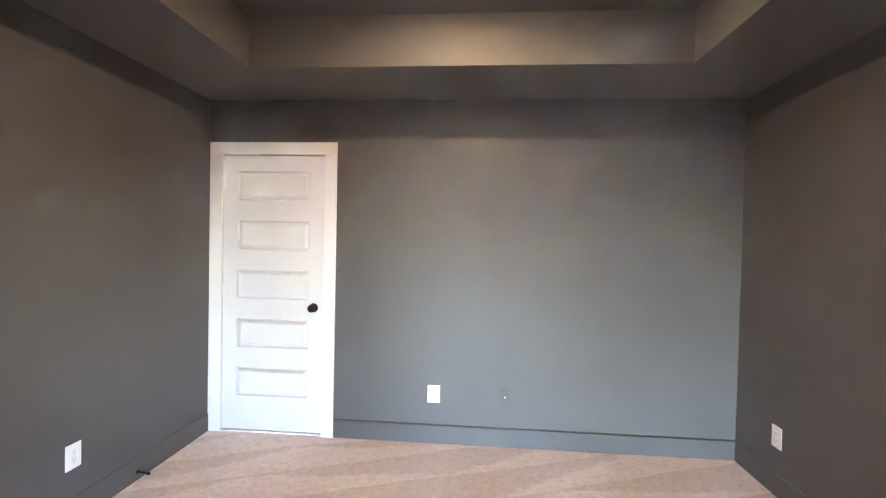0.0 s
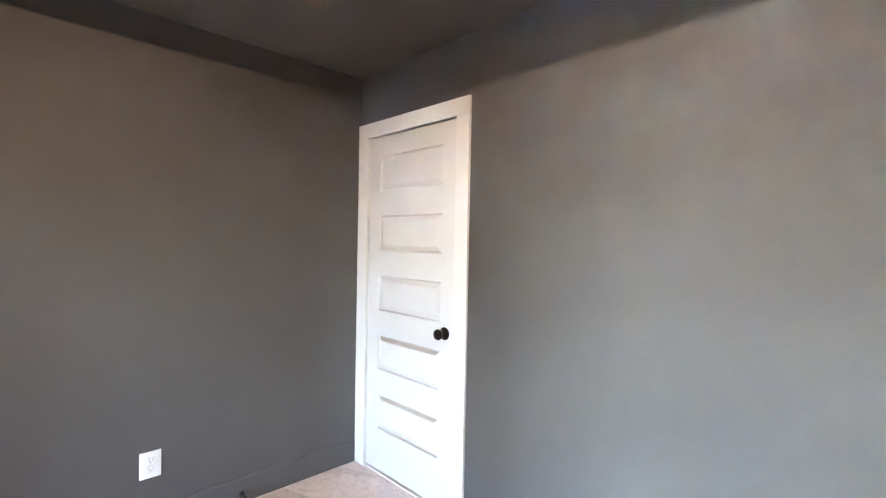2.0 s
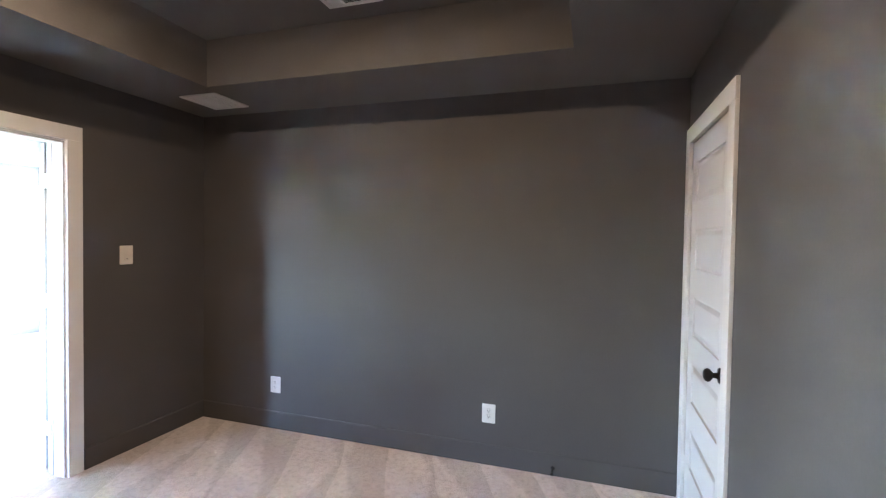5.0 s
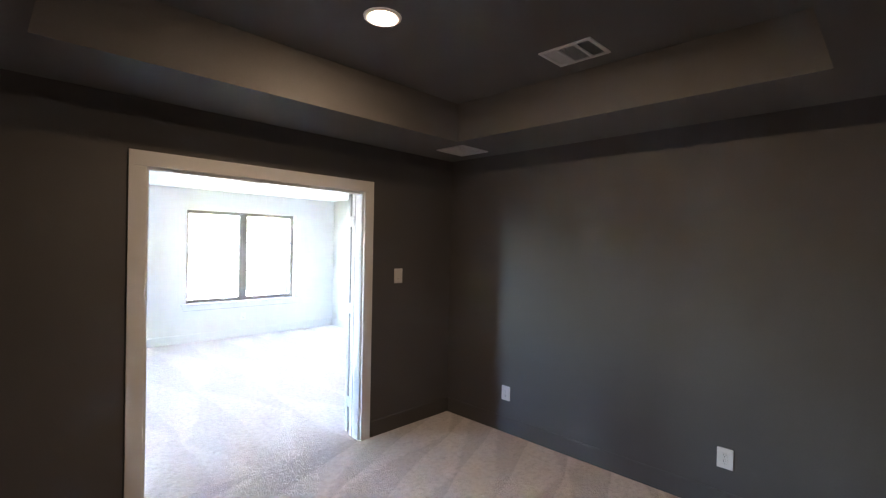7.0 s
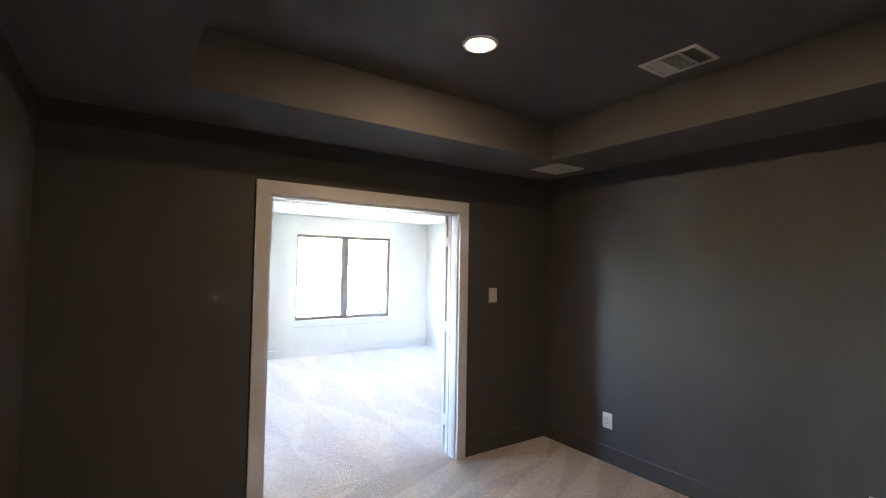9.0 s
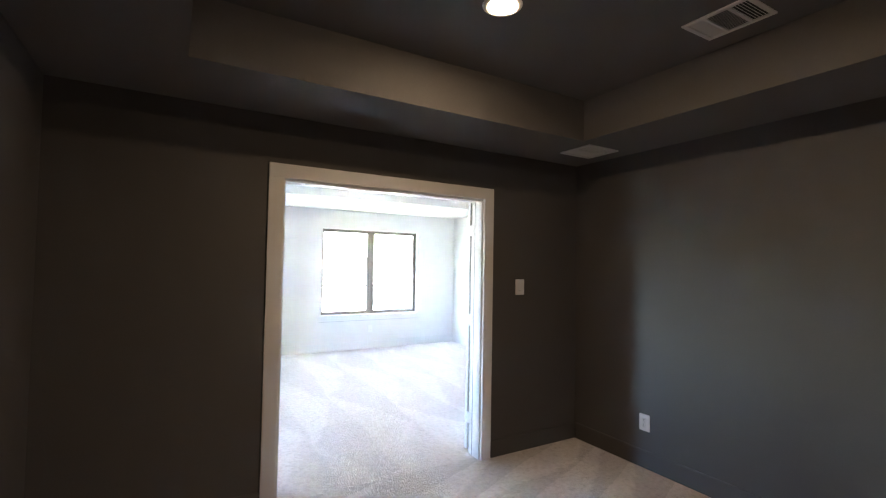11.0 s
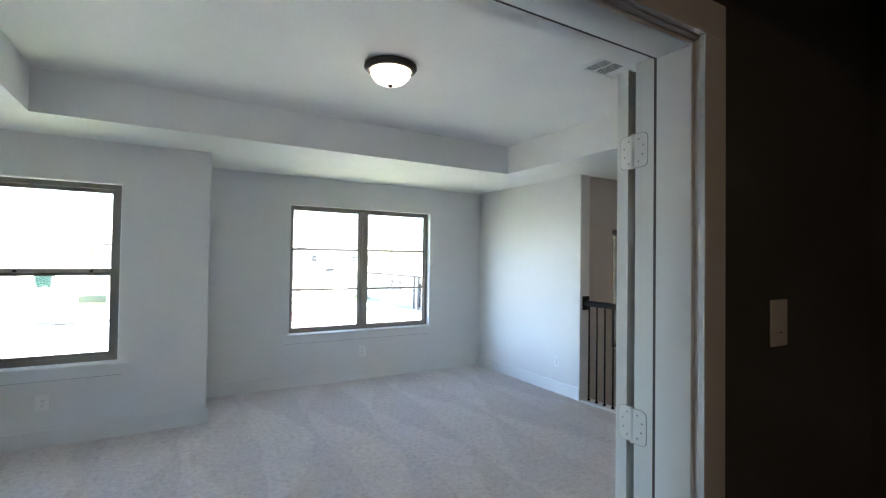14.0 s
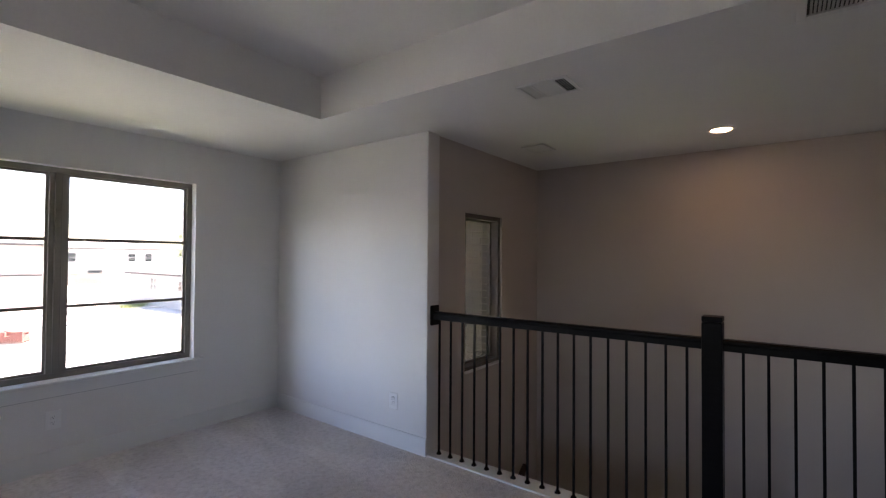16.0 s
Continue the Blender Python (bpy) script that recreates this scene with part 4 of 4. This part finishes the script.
def fence(x0, y0, x1, y1, label):
    n = math.hypot(x1 - x0, y1 - y0)
    a = math.degrees(math.atan2(y1 - y0, x1 - x0))
    f = thing("fence", pose(x0, y0, GZ, 0, 0, a), label, "fence")
    post = board = None
    for i in range(int(n / 2.4) + 1):
        if post is None:
            post = part("post", slab(-0.07, 0.07, -0.07, 0.07, 0, 2.0, 0.01, 1), M_FENCE, f)
        else:
            again(post, f, pose(i * 2.4, 0, 0))
    for z in (0.35, 1.6):
        part("rail", slab(0, n, 0.05, 0.09, z, z + 0.09), M_FENCE, f)
    for i in range(int(n / 0.2)):
        m = pose(i * 0.2 + 0.1, 0.10, 0.03 * random.random())
        if board is None:
            board = part("board", slab(-0.09, 0.09, 0.0, 0.02, 0.05, 1.83), M_FENCE, f)
            board.matrix_basis = m
        else:
            again(board, f, m)
    return f


fence(-26.5, -86.8, -18.5, -86.4, "weathered cedar fence between the houses")

stack = thing("brick_pallet", pose(-6.35, -33.7, GZ, 0, 0, -30), "red bricks stacked on a pallet", "building material")
for k in range(3):
    part("runner", slab(-1.1, 1.1, -0.5 + k * 0.45, -0.4 + k * 0.45, 0, 0.1), M_FENCE, stack)
brk = None
for k in range(5):
    for i in range(8):
        for j in range(4):
            m = pose(-0.96 + i * 0.24, -0.36 + j * 0.24, 0.10 + k * 0.105, 0, 0, random.uniform(-3, 3))
            if k > 2 and random.random() < 0.25:
                continue
            if brk is None:
                brk = part("brick", slab(-0.115, 0.115, -0.112, 0.112, 0, 0.10), M_REDBRICK, stack)
                brk.matrix_basis = m
            else:
                again(brk, stack, m)

cabin = thing("site_toilet", pose(6.1, -38.0, GZ), "grey portable site toilet beside the road", "portable toilet")
part("body", slab(-0.55, 0.55, -0.55, 0.55, 0.1, 2.05, 0.03), M_GREYBOX, cabin)
part("roof", prism([(-0.6, 2.05), (0.6, 2.05), (0.5, 2.2), (0, 2.28), (-0.5, 2.2)], "y", -0.6, 0.6), M_SIDING, cabin)
part("base", slab(-0.6, 0.6, -0.6, 0.6, 0, 0.1), M_SLOT, cabin)
part("door", slab(-0.35, 0.35, 0.55, 0.575, 0.2, 1.95, 0.01), M_SIDING, cabin)

skip = thing("waste_skip", pose(14.6, -78.0, GZ), "green steel waste skip on the plot", "skip")
part("body", prism([(-0.75, 0.2), (0.75, 0.2), (0.9, 1.6), (-0.9, 1.6)], "y", -0.9, 0.9), M_GREEN, skip)
part("rim", cells([-0.96, -0.86, 0.86, 0.96], [-0.96, -0.86, 0.86, 0.96], [1.56, 1.68], lambda x, y, z: not (abs(x) < 0.86 and abs(y) < 0.86)), M_GREEN, skip)
for x in (-0.5, 0.5):
    part("skid", slab(x - 0.1, x + 0.1, -0.9, 0.9, 0.0, 0.2), M_SLOT, skip)

car = thing("parked_car", pose(23.5, -74.0, GZ), "dark parked car beyond the plot", "car")
part("body", prism([(-2.2, 0.3), (2.2, 0.3), (2.25, 0.75), (1.3, 0.95), (0.7, 1.45), (-1.2, 1.45), (-1.9, 0.95), (-2.25, 0.85)], "y", -0.85, 0.85), M_CAR, car)
part("side_window", prism([(-1.6, 0.95), (1.05, 0.95), (0.6, 1.37), (-1.1, 1.37)], "y", 0.845, 0.858), M_DARKGLASS, car)
for x in (-1.4, 1.4):
    for y in (-0.8, 0.8):
        w = part("wheel", lathe([(0.0, -0.1), (0.2, -0.1), (0.33, -0.09), (0.33, 0.09), (0.2, 0.1), (0.0, 0.1)], 18), M_RUBBER, car)
        w.matrix_basis = pose(x, y, 0.33, 90)


def tree(x, y, high, spread, label):
    t = thing("tree", pose(x, y, GZ), label, "tree", "trees behind the houses")
    bm = lathe([(0.0, 0.0), (0.28, 0.0), (0.2, high * 0.25), (0.13, high * 0.55), (0.05, high * 0.85), (0.0, high * 0.86)], 10)
    for k in range(6):
        a, z = k * 1.1, high * (0.35 + 0.07 * k)
        limb = lathe([(0.0, 0.0), (0.08, 0.0), (0.03, spread * 0.8), (0.0, spread * 0.82)], 6)
        bmesh.ops.transform(limb, matrix=pose(0, 0, z, 0, 50, math.degrees(a)), verts=limb.verts)
        me = bpy.data.meshes.new("limb")
        limb.to_mesh(me)
        limb.free()
        bm.from_mesh(me)
        bpy.data.meshes.remove(me)
    part("trunk", bm, M_BARK, t)
    verts, faces = [], []
    for k in range(26):
        a, z, r = random.uniform(0, 6.28), random.uniform(0.42, 0.98), random.uniform(0.1, 1.0)
        wide = spread * (1.0 - abs(z - 0.6) * 1.5) * r
        cx, cy, cz = wide * math.cos(a), wide * math.sin(a), high * z
        for _ in range(36):
            p = Vector((random.gauss(cx, 0.5), random.gauss(cy, 0.5), random.gauss(cz, 0.38)))
            u = Vector((random.uniform(-1, 1), random.uniform(-1, 1), random.uniform(-1, 1))).normalized() * 0.16
            v = u.orthogonal().normalized() * 0.09
            i = len(verts)
            verts += [tuple(p - u), tuple(p + v), tuple(p + u), tuple(p - v)]
            faces.append((i, i + 1, i + 2, i + 3))
    me = bpy.data.meshes.new("crown")
    me.from_pydata(verts, [], faces)
    me.materials.append(M_LEAF)
    o = new("crown", me)
    o.parent = t


for x, y, hh in ((-40, -112, 9.0), (-52, -96, 8.5), (-46, -104, 9.5), (-16, -120, 8.6), (16, -130, 9.0), (-64, -80, 8.5)):
    tree(x, y, hh, 3.2, "green leafy tree behind the houses")


def weeds(name, spots, label):
    verts, faces = [], []
    for sx, sy, r, n, tall in spots:
        for _ in range(n):
            px, py = random.gauss(sx, r), random.gauss(sy, r * 0.5)
            a, h, w = random.uniform(0, 6.28), tall * random.uniform(0.4, 1.1), random.uniform(0.015, 0.04)
            lean = (random.uniform(-0.2, 0.2), random.uniform(-0.2, 0.2))
            i = len(verts)
            dx, dy = w * math.cos(a), w * math.sin(a)
            verts += [(px - dx, py - dy, GZ), (px + dx, py + dy, GZ), (px + lean[0], py + lean[1], GZ + h)]
            faces.append((i, i + 1, i + 2))
    me = bpy.data.meshes.new(name)
    me.from_pydata(verts, [], faces)
    me.materials.append(M_WEED)
    tagged(new(name, me), label, "weeds", kind="stuff")


weeds("weeds", [(-7.0, -16.5, 0.6, 180, 0.6), (-8.3, -17.0, 0.5, 140, 0.5), (-9.5, -17.5, 0.6, 120, 0.4), (-17.5, -49.0, 1.2, 260, 0.5),
                (-16.0, -47.0, 1.0, 240, 0.5), (-14.0, -58.0, 1.6, 300, 0.6), (-4.0, -20.0, 1.5, 200, 0.25), (10.0, -66.0, 5.0, 500, 0.3)], "yellow-green weeds on the plot")

setting("eave_stair", slab(-5.75, -3.90, -4.85, WY - 0.151, 2.62, 2.74), M_EAVE, "grey boarded eave over the stairwell window", "eave")

setting("wall_outer_stair", slab(PX - 0.160, PX - 0.148, LY0 - 0.15, WY - 0.152, -3.0, 2.615), M_EAVE, "plain grey outer wall beside the stairwell window", "outer wall")

# brick pier outside the stairwell window
pier = setting("brick_pier", slab(-5.50, -5.212, -4.80, WY - 0.155, -3.0, 2.615), M_MORTAR, "outer wall of tan bricks with pale mortar", "brick wall")
proto = None
L, C, J = 0.195, 0.0600, 0.0100
for k in range(0, 35):
    z = 0.02 + k * (C + J)
    off = (k % 2) * (L + J) / 2
    for i in range(-1, 5):
        y1 = WY - 0.160 - i * (L + J) - off
        if y1 > WY - 0.158:
            continue
        m = pose(-5.212 + random.uniform(0.0, 0.004), y1 - L / 2, z, random.uniform(-0.5, 0.5), 0, random.uniform(-0.6, 0.6))
        if proto is None:
            proto = part("brick", slab(-0.02, 0.0025, -L / 2, L / 2, 0, C, 0.002, 1), M_BRICK, pier)
            proto.matrix_basis = m
        else:
            again(proto, pier, m)
